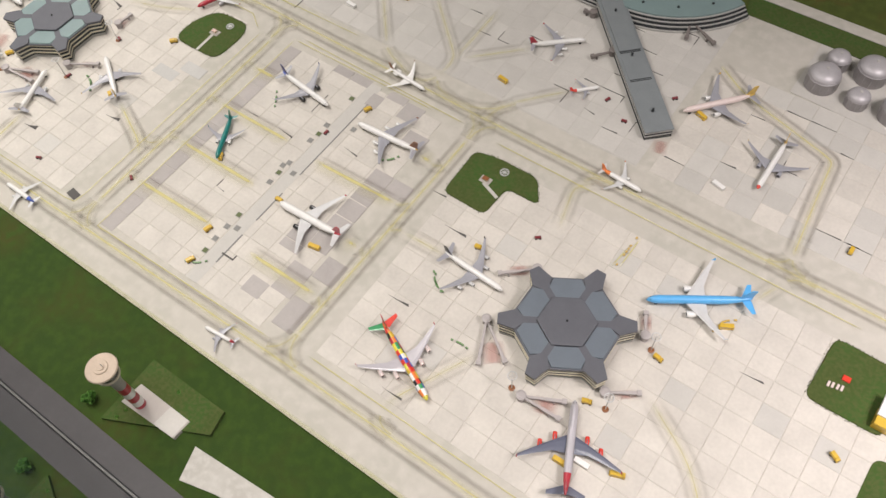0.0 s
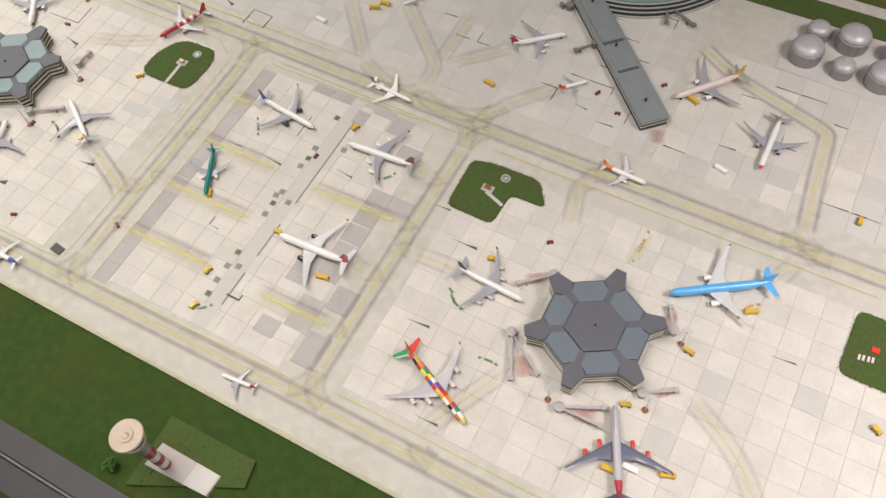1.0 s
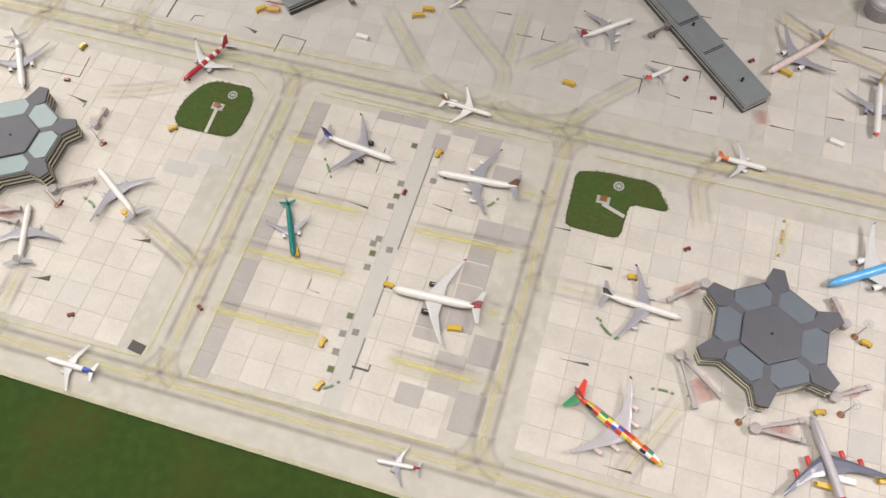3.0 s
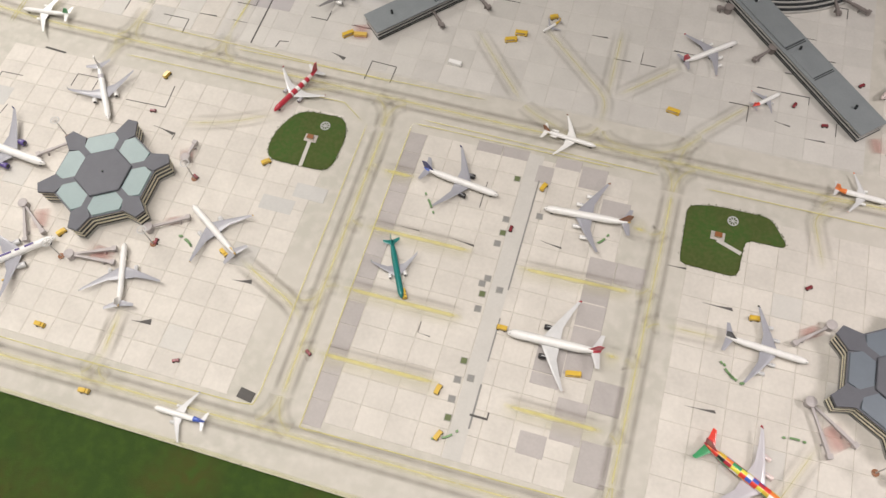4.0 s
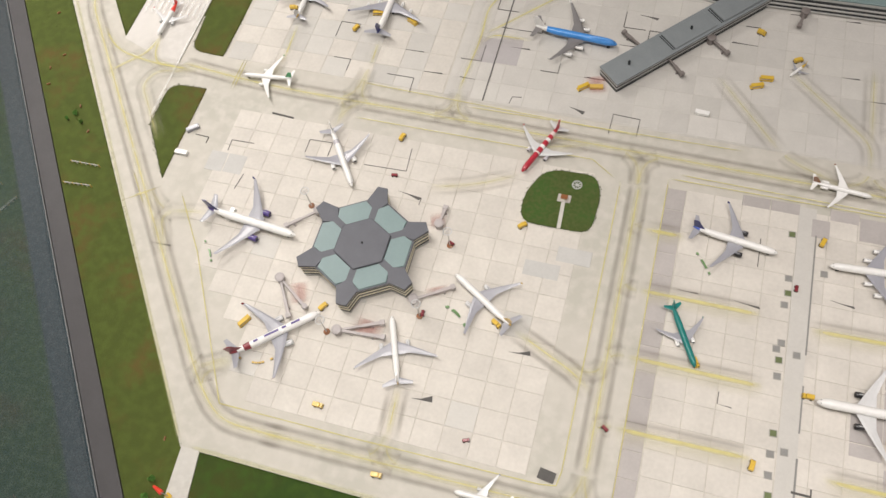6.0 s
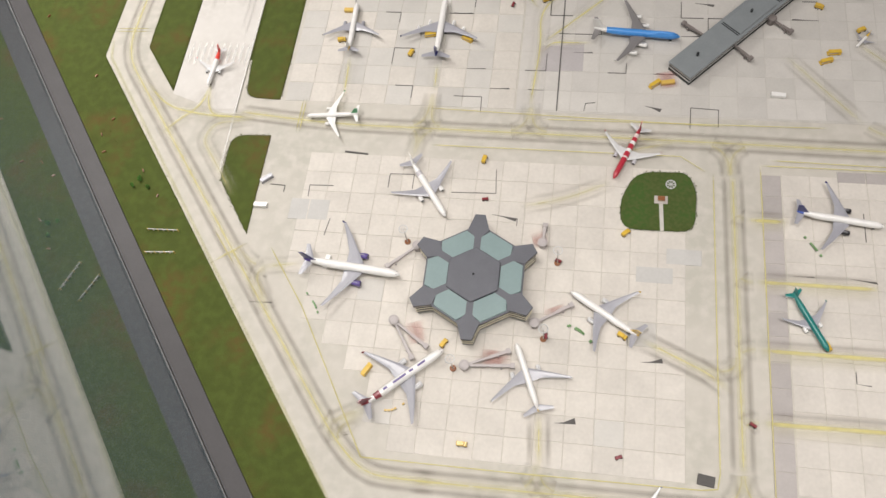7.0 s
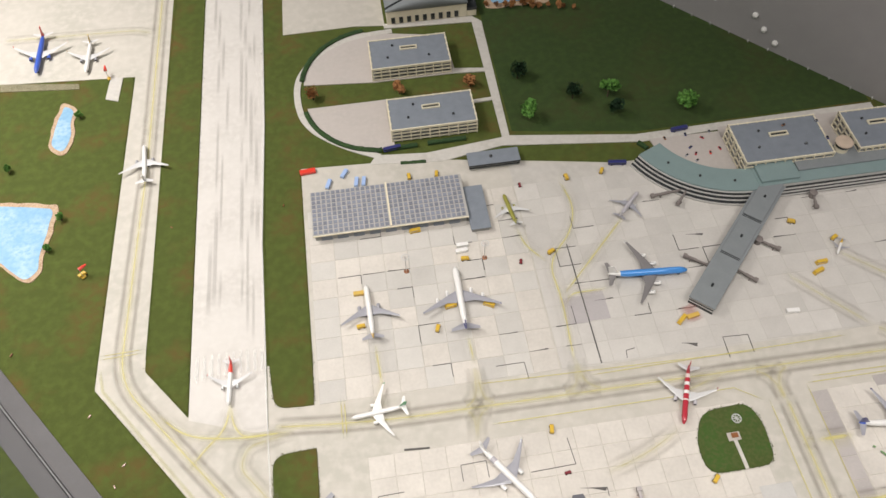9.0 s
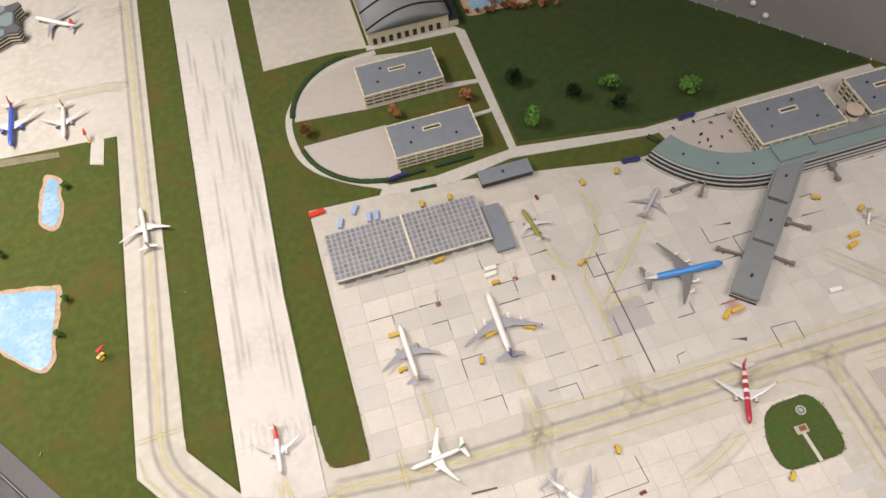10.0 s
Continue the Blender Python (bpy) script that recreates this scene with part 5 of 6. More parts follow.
for p, a in zip(mm("-448,890 -505,581 -1022,523 -1061,651 -832,829 -1037,934 -924,460 -502,1187 -583,689 -451,678 -832,681 -830,828 -1110,1244 -1022,524 -968,1235 -154,774 132,763 86,661 274,1051 363,766 -450,890 -587,688 -489,528 -1179,1434 -1130,1432 -906,1387 -841,1391 -558,1230 -1173,1122 -1290,1144 -1732,1314"),
                (70, 80, 0, 60, 45, 80, 5, 30, -60, 180, -30, 45, 0, 0, 30, 10, -10, 20, 90, -30, 10, 0, 70, 90, 80, 95, 60, -20, 70, 10, 45)):
    truck(p, a)
for p, a in zip(mm("-353,644 -1158,606 -543,1144 -1174,1124 -1087,1152 -1160,597 -832,677 -1147,1159 162,602 184,852 -301,1059 97,577 -354,644 -1088,1144 -1148,1157 -1184,1314 -555,1128 -798,1077 -356,643 -2,1160"),
                (10, 60, 5, 70, -30, 75, 60, 10, 20, 30, -10, 0, 10, -30, 10, 5, 20, 40, 10, -20)):
    loader(p, a, size=0.019)
for p, a, c in zip(mm("-624,1065 -1110,1272 -1358,838 -1359,883 -1241,755 120,590 77,1054 -630,1061 -779,1081 -1113,1261 -1287,1205"), (-5, 0, 0, 40, 80, 0, -15, -5, 10, 5, 0), ("white", "white", "white", "wing", "white", "white", "white", "white", "gold", "white", "gold")):
    container(p, a, c, 0.02, "white box container on the apron" if c == "white" else "weathered box container on the apron")
for p in mm("-929,673 -831,527 -475,817 -920,781 -1029,869 -96,1088 -139,1113 -52,1171 -94,834 -674,582 -1021,1224 -990,1383"):
    truck(p, random.randrange(0, 180), "maroon", "maroon", 0.009, "tiny dark red tug on the apron", 0.3)
for txt in ("-600,839 -590,826 -582,814", "-366,823 -356,830 -350,841", "-899,690 -885,685 -872,670", "-494,523 -478,529 -469,539", "-185,707 -175,695 -159,687", "-104,636 -92,638 -81,637", "-181,705 -171,691 -157,688", "-901,689 -886,684 -871,671", "-1260,706 -1246,691 -1240,680"):
    cart_train(txt)
for txt in ("20,857 21,885 22,910", "173,838 178,859 190,868", "-1145,557 -1118,555 -1103,566"):
    cart_train(txt, "gold", 6, "small ochre baggage cart in a train")
for p, a, c in zip(mm("-1356,1475 -1321,1440 -1292,1460 -1272,1437 -1259,1436"), (5, 70, 60, 80, 80), ("scarlet", "pale_blue", "pale_blue", "pale_blue", "pale_blue")):
    container(p, a, c, 0.028 if c == "scarlet" else 0.02, "orange-red row of containers behind the hall" if c == "scarlet" else "pale blue box trailer behind the hall")
for p, a in zip(mm("-1201,1505 -809,1404 -675,1465"), (8, -8, 5)):
    ob = thing("coach", pose(p[0], p[1], 0, 0, 0, a), "dark blue coach on the model road", "bus", "coaches")
    part("body", box(-0.016, 0.016, -0.0035, 0.0035, 0.001, 0.0085, 0.0008), PAINTS["navy"], ob)
    part("window_band", box(-0.0155, 0.0155, -0.0036, 0.0036, 0.005, 0.007), WINDOW, ob)
    for wx in (-0.01, 0.01):
        for wy in (-0.0034, 0.0034):
            part("wheel", add_rings(bmesh.new(), [[(wx + 0.0016 * math.cos(q), wy + s, 0.0016 + 0.0016 * math.sin(q)) for q in [k * math.pi / 4 for k in range(8)]] for s in (-0.0006, 0.0006)]), TYRE_BLACK, ob)
for p in mm("-707,1449 -668,1420 -680,1403 -663,1404 -637,1402 -640,1439 -622,1452 -667,1452 -617,1409 -508,1414 -446,1414 -444,1372 -666,1388"):
    z = 0.0359 if p[0] > -0.604 and p[1] > 1.338 else 0.0
    car = thing("parked_car", pose(p[0], p[1], z, 0, 0, random.randrange(180)), "tiny coloured parked car outside the terminal", "car", "parked cars")
    part("body", box(-0.0042, 0.0042, -0.0018, 0.0018, 0.0006, 0.0022, 0.0004), PAINTS[random.choice(("red", "scarlet", "navy", "wing", "brown"))], car)
    part("cabin", box(-0.002, 0.0022, -0.0016, 0.0016, 0.0022, 0.0034, 0.0004), WINDOW, car)
    part("wheels_base", box(-0.003, 0.003, -0.0019, 0.0019, 0, 0.0008), TYRE_BLACK, car)

# ---- manholes, drains, signs ----
def service_cover(p, green):
    """Square lid with a raised rim, set in the concrete."""
    ob = thing("service_cover", pose(p[0], p[1], 0.0006, 0, 0, 3), "square green service cover in the concrete" if green else "square grey service cover in the concrete", "cover", "service covers")
    part("rim", box(-0.0046, 0.0046, -0.0046, 0.0046, 0, 0.0006, 0.0002), COVER_RIM, ob)
    part("lid", box(-0.0036, 0.0036, -0.0036, 0.0036, 0.0006, 0.0011, 0.0002), COVER_GREEN if green else COVER, ob)


for k, p in enumerate(mm("-486,895 -484,809 -487,717 -485,625 -484,552 -485,830 -487,792 -486,740 -491,731 -487,696 -467,728 -443,846 -471,606 -486,600 -486,575")):
    service_cover(p, k < 5)
drain = thing("drain_channel", None, "long dark drain channel in the concrete", "drain", kind="structure")
part("service_lane", prism(mm("-478,505 -456,505 -458,940 -480,940"), -0.001, 0.00072), SLAB_COOL, drain)
for y0, y1, w in ((0.546, 0.602, 0.0011), (0.632, 0.691, 0.0009), (0.731, 0.90, 0.0009)):
    part("channel", box(-0.4565 - w, -0.4565 + w, y0, y1, 0.0, 0.0013), COVER, drain)
part("channel", box(-0.460, -0.438, 0.5612, 0.5638, 0.0, 0.0014), GAP, drain)
part("channel", box(-0.4395, -0.438, 0.5612, 0.571, 0.0, 0.00145), GAP, drain)
for p, a in zip(mm("-1230,936 -729,511"), (-4, -8)):
    w = 0.018
    bm = box(-w, w, -0.0012, 0.0012, 0.0002, 0.0015)
    if p[0] > -0.75 and p[1] < 0.6:
        bm.free()
        bm = box(-0.01, 0.01, -0.0065, 0.0065, 0.0002, 0.0015)
    bm.transform(Matrix.Translation((p[0], p[1], 0)) @ Matrix.Rotation(radians(a), 4, "Z"))
    tagged(part("drain_grate", bm, GAP), "dark grate in the concrete apron", "grate", "drain grates")


dl = mm("-939,1247 -939,1025")
l2, r2 = side_lines(dl, 0.0009)
part("channel", prism([tuple(l2[0]), tuple(l2[1]), tuple(r2[1]), tuple(r2[0])], 0.0, 0.0014), GAP, drain)


def island_symbol(x, y, dx, dy, px, py):
    """White ring mark and small equipment hut with a path on a grass island."""
    ob = thing("beacon_mark", pose(x, y, 0.0014), "white spoked ring mark lying on grass", "ground mark", "beacon marks")
    rows = [[((0.0064 + 0.0008 * math.cos(b)) * math.cos(a), (0.0064 + 0.0008 * math.cos(b)) * math.sin(a), 0.0008 + 0.0008 * math.sin(b)) for b in (0, 1.57, 3.14, 4.71)] for a in [k * math.pi / 10 for k in range(21)]]
    part("ring", add_rings(bmesh.new(), rows, False), PAINTS["wing_light"], ob)
    for k in range(4):
        bm = box(-0.0072, 0.0072, -0.0004, 0.0004, 0.0003, 0.0012)
        bm.transform(Matrix.Rotation(k * math.pi / 4, 4, "Z"))
        part("spoke", bm, PAINTS["wing_light"], ob)
    hut = thing("equipment_hut", pose(dx, dy, 0.0013), "small beige equipment hut on a paved square", "hut", "equipment huts")
    part("slab", box(-0.009, 0.009, -0.006, 0.006, 0, 0.0008), PAVING, hut)
    part("wall", box(-0.004, 0.004, -0.0028, 0.0028, 0.0008, 0.0045, 0.0003), CREAM, hut)
    part("roof", box(-0.0048, 0.0048, -0.0035, 0.0035, 0.0045, 0.0055, 0.0003), PAINTS["brown"], hut)
    line = [(dx, dy - 0.006), (px, py)]
    l, r = side_lines(line, 0.0026)
    tagged(part("hut_path", prism([tuple(l[0]), tuple(l[1]), tuple(r[1]), tuple(r[0])], 0.0005, 0.0019), ROAD), "narrow pale path to the hut", "path", "hut paths", "structure")


g = mm("-773,909 -786,884 -784,836 -197,905 -213,878 -181,860")
island_symbol(*g[0], *g[1], *g[2])
island_symbol(*g[3], *g[4], *g[5])
for k, p in enumerate(mm("322,851 327,852 333,853 338,854 338,869")):
    w = 0.0016 if k < 4 else 0.005
    tagged(part("number_bar", box(p[0] - w, p[0] + w, p[1] - 0.004, p[1] + 0.004, 0.001, 0.0032, 0.0004), PAINTS["pink" if k < 4 else "scarlet"]), "small pale red marker board on the grass", "marker", "marker boards")
hut = thing("yellow_shed", pose(0.395, 0.84, 0.001), "yellow shed with a white roof on the grass", "shed")
part("wall", box(-0.012, 0.014, -0.014, 0.012, 0, 0.014, 0.0005), PAINTS["yellow"], hut)
part("roof", box(-0.013, 0.03, -0.002, 0.03, 0.012, 0.0165, 0.0005), PAINTS["white"], hut)


def fence(a, b):
    d = Vector(b) - Vector(a)
    ob = thing("marker_fence", pose(a[0], a[1], -0.001, 0, 0, math.degrees(math.atan2(d.y, d.x))), "short pale picket barrier standing in grass", "fence", "marker fences")
    n = 7
    for k in range(n):
        x = k * d.length / (n - 1)
        part("picket", box(x - 0.0008, x + 0.0008, -0.0006, 0.0006, 0, 0.006), PAINTS["pink" if k % 2 else "gold"], ob)
    part("board", box(0, d.length, -0.0004, 0.0004, 0.0035, 0.0052), PAINTS["wing_light"], ob)


f = mm("-1522,787 -1475,788 -1515,750 -1471,753")
fence(f[0], f[1])
fence(f[2], f[3])

# ---- roads and green space behind the apron ----
roads = tagged(part("model_road", prism(mm("-1245,1476 -1232,1496 -1140,1487 -1000,1502 -996,1506 -755,1468 -574,1472 -300,1474 -300,1455 -560,1456 -750,1449 -1001,1482 -1117,1462"), -0.001, 0.0006), ROAD), "pale model road behind the apron", "road", kind="structure")
loop = rounded(mm("-1165,1832 -1215,1830 -1263,1819 -1308,1796 -1340,1760 -1361,1722 -1367,1687 -1366,1645 -1358,1606 -1338,1572 -1310,1546 -1272,1518 -1225,1492"), 0.03, 4)
ll, lr = side_lines(loop, 0.0062)
tagged(part("loop_road", prism([tuple(p) for p in ll] + [tuple(p) for p in lr[::-1]], -0.001, 0.0008), ROAD), "curved pale loop road round the garages", "road", kind="structure")
tagged(part("service_road", prism(mm("-998,1500 -984,1500 -978,1830 -995,1850 -1180,1856 -1180,1842 -998,1832"), -0.001, 0.001), ROAD), "straight pale service road beside the garages", "road", kind="structure")
tagged(part("link_path", prism(mm("-1063,1686 -996,1680 -996,1690 -1063,1700"), -0.001, 0.0012), ROAD), "pale path by the garages", "path", kind="structure")
tagged(part("link_path", prism(mm("-1040,1598 -996,1600 -996,1608 -1040,1606"), -0.001, 0.0012), ROAD), "pale path by the garages", "path", kind="structure")
half1 = arc_points(-1.205, 1.690, 0.148, 176, 98, 14)
tagged(part("garage_forecourt", prism([(-1.215, 1.686)] + [(x, y) for x, y in half1] + [(-1.060, 1.80), (-1.055, 1.686)], -0.001, 0.0007), PAVING), "pink-grey paved forecourt of the garage", "paving", kind="structure")
half2 = arc_points(-1.205, 1.655, 0.145, 188, 262, 14)
tagged(part("garage_forecourt", prism([(-1.195, 1.635)] + [(x, y) for x, y in half2] + [(-1.195, 1.51)], -0.001, 0.0007), PAVING), "pink-grey paved forecourt of the garage", "paving", kind="structure")
tagged(part("car_park", prism(arc_points(-0.6, 1.482, 0.142, 205, 275, 10) + mm("-604,1450 -735,1452"), -0.001, 0.0009), PAVING), "pink-grey car park inside the curved wing", "car park", kind="structure")
tagged(part("forecourt", prism(mm("-604,1330 -604,1460 -280,1460 -280,1330"), -0.001, 0.0009), PAVING), "grey terminal forecourt paving", "paving", kind="structure")
tagged(part("dirt_path", prism(mm("-1946,1806 -1791,1781 -1789,1766 -1943,1784"), -0.003, 0.0002), DIRT), "dull brown dirt path along the cargo apron", "path", kind="structure")
tagged(part("cargo_ramp", prism(mm("-1735,1728 -1710,1718 -1706,1784 -1730,1790"), -0.001, 0.0006), ROAD), "short pale ramp off the cargo apron", "ramp", kind="structure")



def hedge(txt_or_pts, width=0.006, h=0.006, label="low dark green clipped hedge"):
    pts = rounded(mm(txt_or_pts), 0.05, 10) if isinstance(txt_or_pts, str) else txt_or_pts
    dense = []
    for a, b in zip(pts, pts[1:]):
        n = max(1, int(math.dist(a, b) / 0.004))
        dense += [(a[0] + (b[0] - a[0]) * k / n, a[1] + (b[1] - a[1]) * k / n) for k in range(n)]
    left, right = side_lines(dense, width / 2)
    j = lambda s: (random.random() - 0.5) * s
    rows = []
    for l, r in zip(left, right):
        m = (l + r) / 2
        rows.append([(l.x, l.y, -0.001), (l.x + j(.001), l.y + j(.001), h * 0.7 + j(.0015)), (m.x, m.y, h + j(.0018)), (r.x + j(.001), r.y + j(.001), h * 0.7 + j(.0015)), (r.x, r.y, -0.001)])
    tagged(part("hedge", add_rings(bmesh.new(), rows), HEDGE), label, "hedge", "hedges")


hedge(arc_points(-1.205, 1.690, 0.152, 172, 96, 16), 0.009)
hedge(arc_points(-1.205, 1.655, 0.150, 192, 266, 16), 0.009)
hedge("-1205,1506 -1150,1508", 0.008)
hedge("-1135,1509 -1060,1510", 0.008)
hedge("-745,1430 -760,1450", 0.008)
hedge("-1190,1470 -1140,1466", 0.006, 0.003)


def tree(p, h, leaf=LEAF, label="small green model tree with leafy crown"):
    ob = thing("tree", pose(p[0], p[1], -0.0012, 0, 0, random.randrange(360)), label, "tree", "trees")
    trunk = add_turned(bmesh.new(), [(0.0014, 0), (0.001, h * 0.3), (0.0006, h * 0.7)], n=7)
    for k in range(4):
        a = k * 1.6 + random.random()
        q = [(0.0006, 0.0), (0.0002, h * 0.35)]
        limb = turned(q, n=5)
        limb.transform(Matrix.Translation((0, 0, h * (0.3 + 0.07 * k))) @ Matrix.Rotation(a, 4, "Z") @ Matrix.Rotation(0.9, 4, "X"))
        me = bpy.data.meshes.new("limb")
        limb.to_mesh(me)
        limb.free()
        trunk.from_mesh(me)
        bpy.data.meshes.remove(me)
    part("trunk", trunk, BARK, ob)
    crown = bmesh.new()
    lobes = [(random.uniform(-.2, .2) * h, random.uniform(-.2, .2) * h, h * random.uniform(.5, .82), h * random.uniform(.18, .28)) for _ in range(7)]
    for _ in range(420):
        lx, ly, lz, lr = random.choice(lobes)
        d = Vector((random.gauss(0, 1), random.gauss(0, 1), random.gauss(0, 1))).normalized() * lr * (0.55 + 0.5 * random.random())
        c, s = Vector((lx, ly, lz)) + d, h * random.uniform(0.06, 0.11)
        u = Vector((random.gauss(0, 1), random.gauss(0, 1), random.gauss(0, 1))).normalized()
        w = u.orthogonal().normalized()
        crown.faces.new([crown.verts.new(c + u * s), crown.verts.new(c + w * s * 0.7), crown.verts.new(c - u * s), crown.verts.new(c - w * s * 0.7)])
    part("crown", crown, leaf, ob)


tp = mm("-940,1539 -780,1573 -645,1516 -939,1651 -847,1579 -780,1529 -1336,1659 -1171,1648 -1034,1645 -445,302 -1777,1685 -1782,1439 -1797,1373 -1890,1565 -1190,385 -1190,364 -903,1885 -867,1862")
for k, p in enumerate(tp):
    if k < 3 or k == 9:
        tree(p, 0.044 if k < 3 else 0.024)
    elif k < 6:
        tree(p, 0.04, LEAF_DARK, "small dark green model tree in the meadow")
    elif k < 9 or k > 15:
        tree(p, 0.03, LEAF_RUST, "small rust-coloured autumn model tree")
    else:
        tree(p, 0.018 if k < 14 else 0.011, LEAF, "small green bush by the water" if k < 14 else "tiny dark bush on the meadow")
RA, RB = (-0.956, 1.874), (-0.779, 1.838)
for k in range(11):
    u = k / 10
    tree((RA[0] + (RB[0] - RA[0]) * u + random.uniform(-0.004, 0.004), RA[1] + (RB[1] - RA[1]) * u + random.uniform(-0.004, 0.004)), random.uniform(0.012, 0.02), LEAF_RUST, "low rust-coloured shrub along the far pond")
for p in mm("-356,374 -399,305 -396,318 -1561,872 -1543,857 -1560,869 -1568,858"):
    tree(p, 0.008, LEAF, "tiny olive shrub in the grass")

def wobbly(pts, size):
    """Uneven natural outline."""
    out = []
    for a, c in zip(pts, pts[1:] + pts[:1]):
        n = max(1, int(math.dist(a, c) / 0.006))
        for k in range(n):
            x, y = a[0] + (c[0] - a[0]) * k / n, a[1] + (c[1] - a[1]) * k / n
            v = noise.noise_vector(Vector((x * 45, y * 45, 0)))
            out.append((x + v.x * size, y + v.y * size))
    return out


ponds = (("-1819,1736 -1784,1714 -1789,1669 -1780,1630 -1798,1589 -1831,1613 -1827,1676", "-1812,1723 -1793,1711 -1795,1667 -1788,1635 -1801,1600 -1825,1619 -1820,1671"), ("-1915,1500 -1788,1474 -1802,1361 -1799,1328 -1820,1309 -1858,1340 -1926,1415 -1970,1492", "-1907,1490 -1798,1466 -1810,1365 -1807,1335 -1825,1318 -1858,1346 -1916,1413 -1954,1483"), ("-961,1867 -822,1869 -812,1971 -957,1976", "-947,1881 -856,1883 -852,1951 -943,1956"))
for sand, water in ponds:
    tagged(part("pond_shore", prism(wobbly(rounded(mm(sand), 0.015, 4, True), 0.004), -0.002, 0.0004), SAND), "sandy brown shore round the pond", "shore", "pond shores", "structure")
    tagged(part("pond", prism(wobbly(rounded(mm(water), 0.012, 4, True), 0.002), -0.002, 0.0009), WATER), "pale blue model pond", "pond", "ponds", "structure")

def windsock(p, ang):
    ob = thing("windsock", pose(p[0], p[1], 0, 0, 0, ang), "red windsock on a thin pole with yellow foot", "windsock", "windsocks")
    part("foot", box(-0.004, 0.004, -0.003, 0.003, 0, 0.003, 0.0006), PAINTS["yellow"], ob, "yellow foot")
    part("pole", turned([(0.0007, 0.002), (0.0005, 0.024)], n=7), MAST, ob)
    part("sock", add_rings(bmesh.new(), [[(x, r * math.cos(a), 0.022 + r * math.sin(a)) for a in [k * math.pi / 5 for k in range(10)]] for x, r in ((0, 0.0032), (0.006, 0.0028), (0.014, 0.0016))]), PAINTS["scarlet"], ob, "red fabric sock")


for p, a in zip(mm("-1163,372 -1733,1786 -1731,1311"), (160, 100, 40)):
    windsock(p, a)

# far satellite at the cargo apron
far = hex_terminal(-1.93, 2.17, ROOF_TEAL)

# scattered debris in the grass
litter = bmesh.new()
for _ in range(16):
    if random.random() < 0.6:
        y = random.uniform(0.32, 1.3)
        x = slant_point(random.uniform(0.675, 0.735), y)[0]
    else:
        x, y = random.uniform(-1.6, -1.4), random.uniform(1.1, 1.9)
        if -1.55 < x < -1.43:
            continue
    bm2 = box(-0.003 * random.random() - 0.001, 0.002, -0.0008, 0.0008, -0.001, 0.0016)
    bm2.transform(Matrix.Translation((x, y, 0)) @ Matrix.Rotation(random.random() * 3, 4, "Z"))
    me = bpy.data.meshes.new("bit")
    bm2.to_mesh(me)
    bm2.free()
    litter.from_mesh(me)
    bpy.data.meshes.remove(me)
tagged(part("grass_litter", litter, PAINTS["brown"]), "scattered rust-brown bits lying in the grass", "litter", kind="stuff")

# ---- grass tufts: fuzzy flock along the tarmac edges and over the meadows ----
tv, tf = [], []


def tuft(x, y, z, h):
    for _ in range(2):
        a, lean = random.random() * 6.28, random.uniform(0.2, 0.9)
        n, w = len(tv), h * 0.35
        dx, dy = math.cos(a), math.sin(a)
        tv.extend([(x - dy * w, y + dx * w, z), (x + dy * w, y - dx * w, z), (x + dx * h * lean, y + dy * h * lean, z + h)])
        tf.append((n, n + 1, n + 2))


def edge_tufts(line, z, step, spread):
    for a, c in zip(line, line[1:]):
        n = int(math.dist(a, c) / step)
        for k in range(n):
            u = (k + random.random()) / n
            tuft(a[0] + (c[0] - a[0]) * u + random.gauss(0, spread), a[1] + (c[1] - a[1]) * u + random.gauss(0, spread), z, random.uniform(0.001, 0.0026))


edge_tufts([(0.9, 0.430), (-1.172, 0.430), tar_w(1.10), (-1.694, 1.14), (-1.684, 1.78)], -0.001, 0.0014, 0.0012)
edge_tufts(mm("-1621,1125 -1555,1040 -1550,1600 -1549,2100"), 0.0003, 0.002, 0.001)
edge_tufts(mm("-1617,1125 -1616,1600 -1612,2100"), 0.0003, 0.002, 0.001)
edge_tufts(mm("-1433,1080 -1436,1333 -1430,1606 -1428,2000"), 0.0003, 0.002, 0.001)
edge_tufts(mm("-1370,1030 -1370,1480"), 0.0003, 0.002, 0.001)
for txt, rad in (("-838,836 -842,880 -820,927 -750,930 -738,900 -741,837", 0.022), ("-255,827 -257,915 -220,923 -150,923 -123,883 -178,882 -181,825", 0.012), ("303,819 306,917 400,915 400,819", 0.014)):
    o = rounded(mm(txt), rad, 4, True)
    edge_tufts(o + o[:1], 0.001, 0.0013, 0.0009)
for o in (ISLAND_C + ISLAND_C[:1], ISLAND_E[1:]):
    edge_tufts(o, 0.0008, 0.0013, 0.0009)
for _ in range(3200):
    k = random.random()
    if k < 0.3:
        x, y = random.uniform(-1.15, 0.3), random.uniform(0.288, 0.428)
        if -0.42 < x < -0.27 or (x > -0.28 and 0.31 < y < 0.35):
            continue
    elif k < 0.6:
        y = random.uniform(0.30, 1.6)
        x = slant_point(random.uniform(0.668, 0.74), y)[0]
    elif k < 0.8:
        x, y = random.uniform(-1.95, -1.69), random.uniform(1.15, 1.78)
    else:
        x, y = random.choice((random.uniform(-1.612, -1.556), random.uniform(-1.425, -1.375))), random.uniform(1.12, 1.85)
    tuft(x, y, -0.001, random.uniform(0.0010, 0.0020))
me = bpy.data.meshes.new("grass_tufts")
me.from_pydata(tv, [], tf)
me.materials.append(GRASS)
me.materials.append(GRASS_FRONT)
# front tufts share the darkened front grass
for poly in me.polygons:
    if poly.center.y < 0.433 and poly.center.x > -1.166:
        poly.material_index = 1
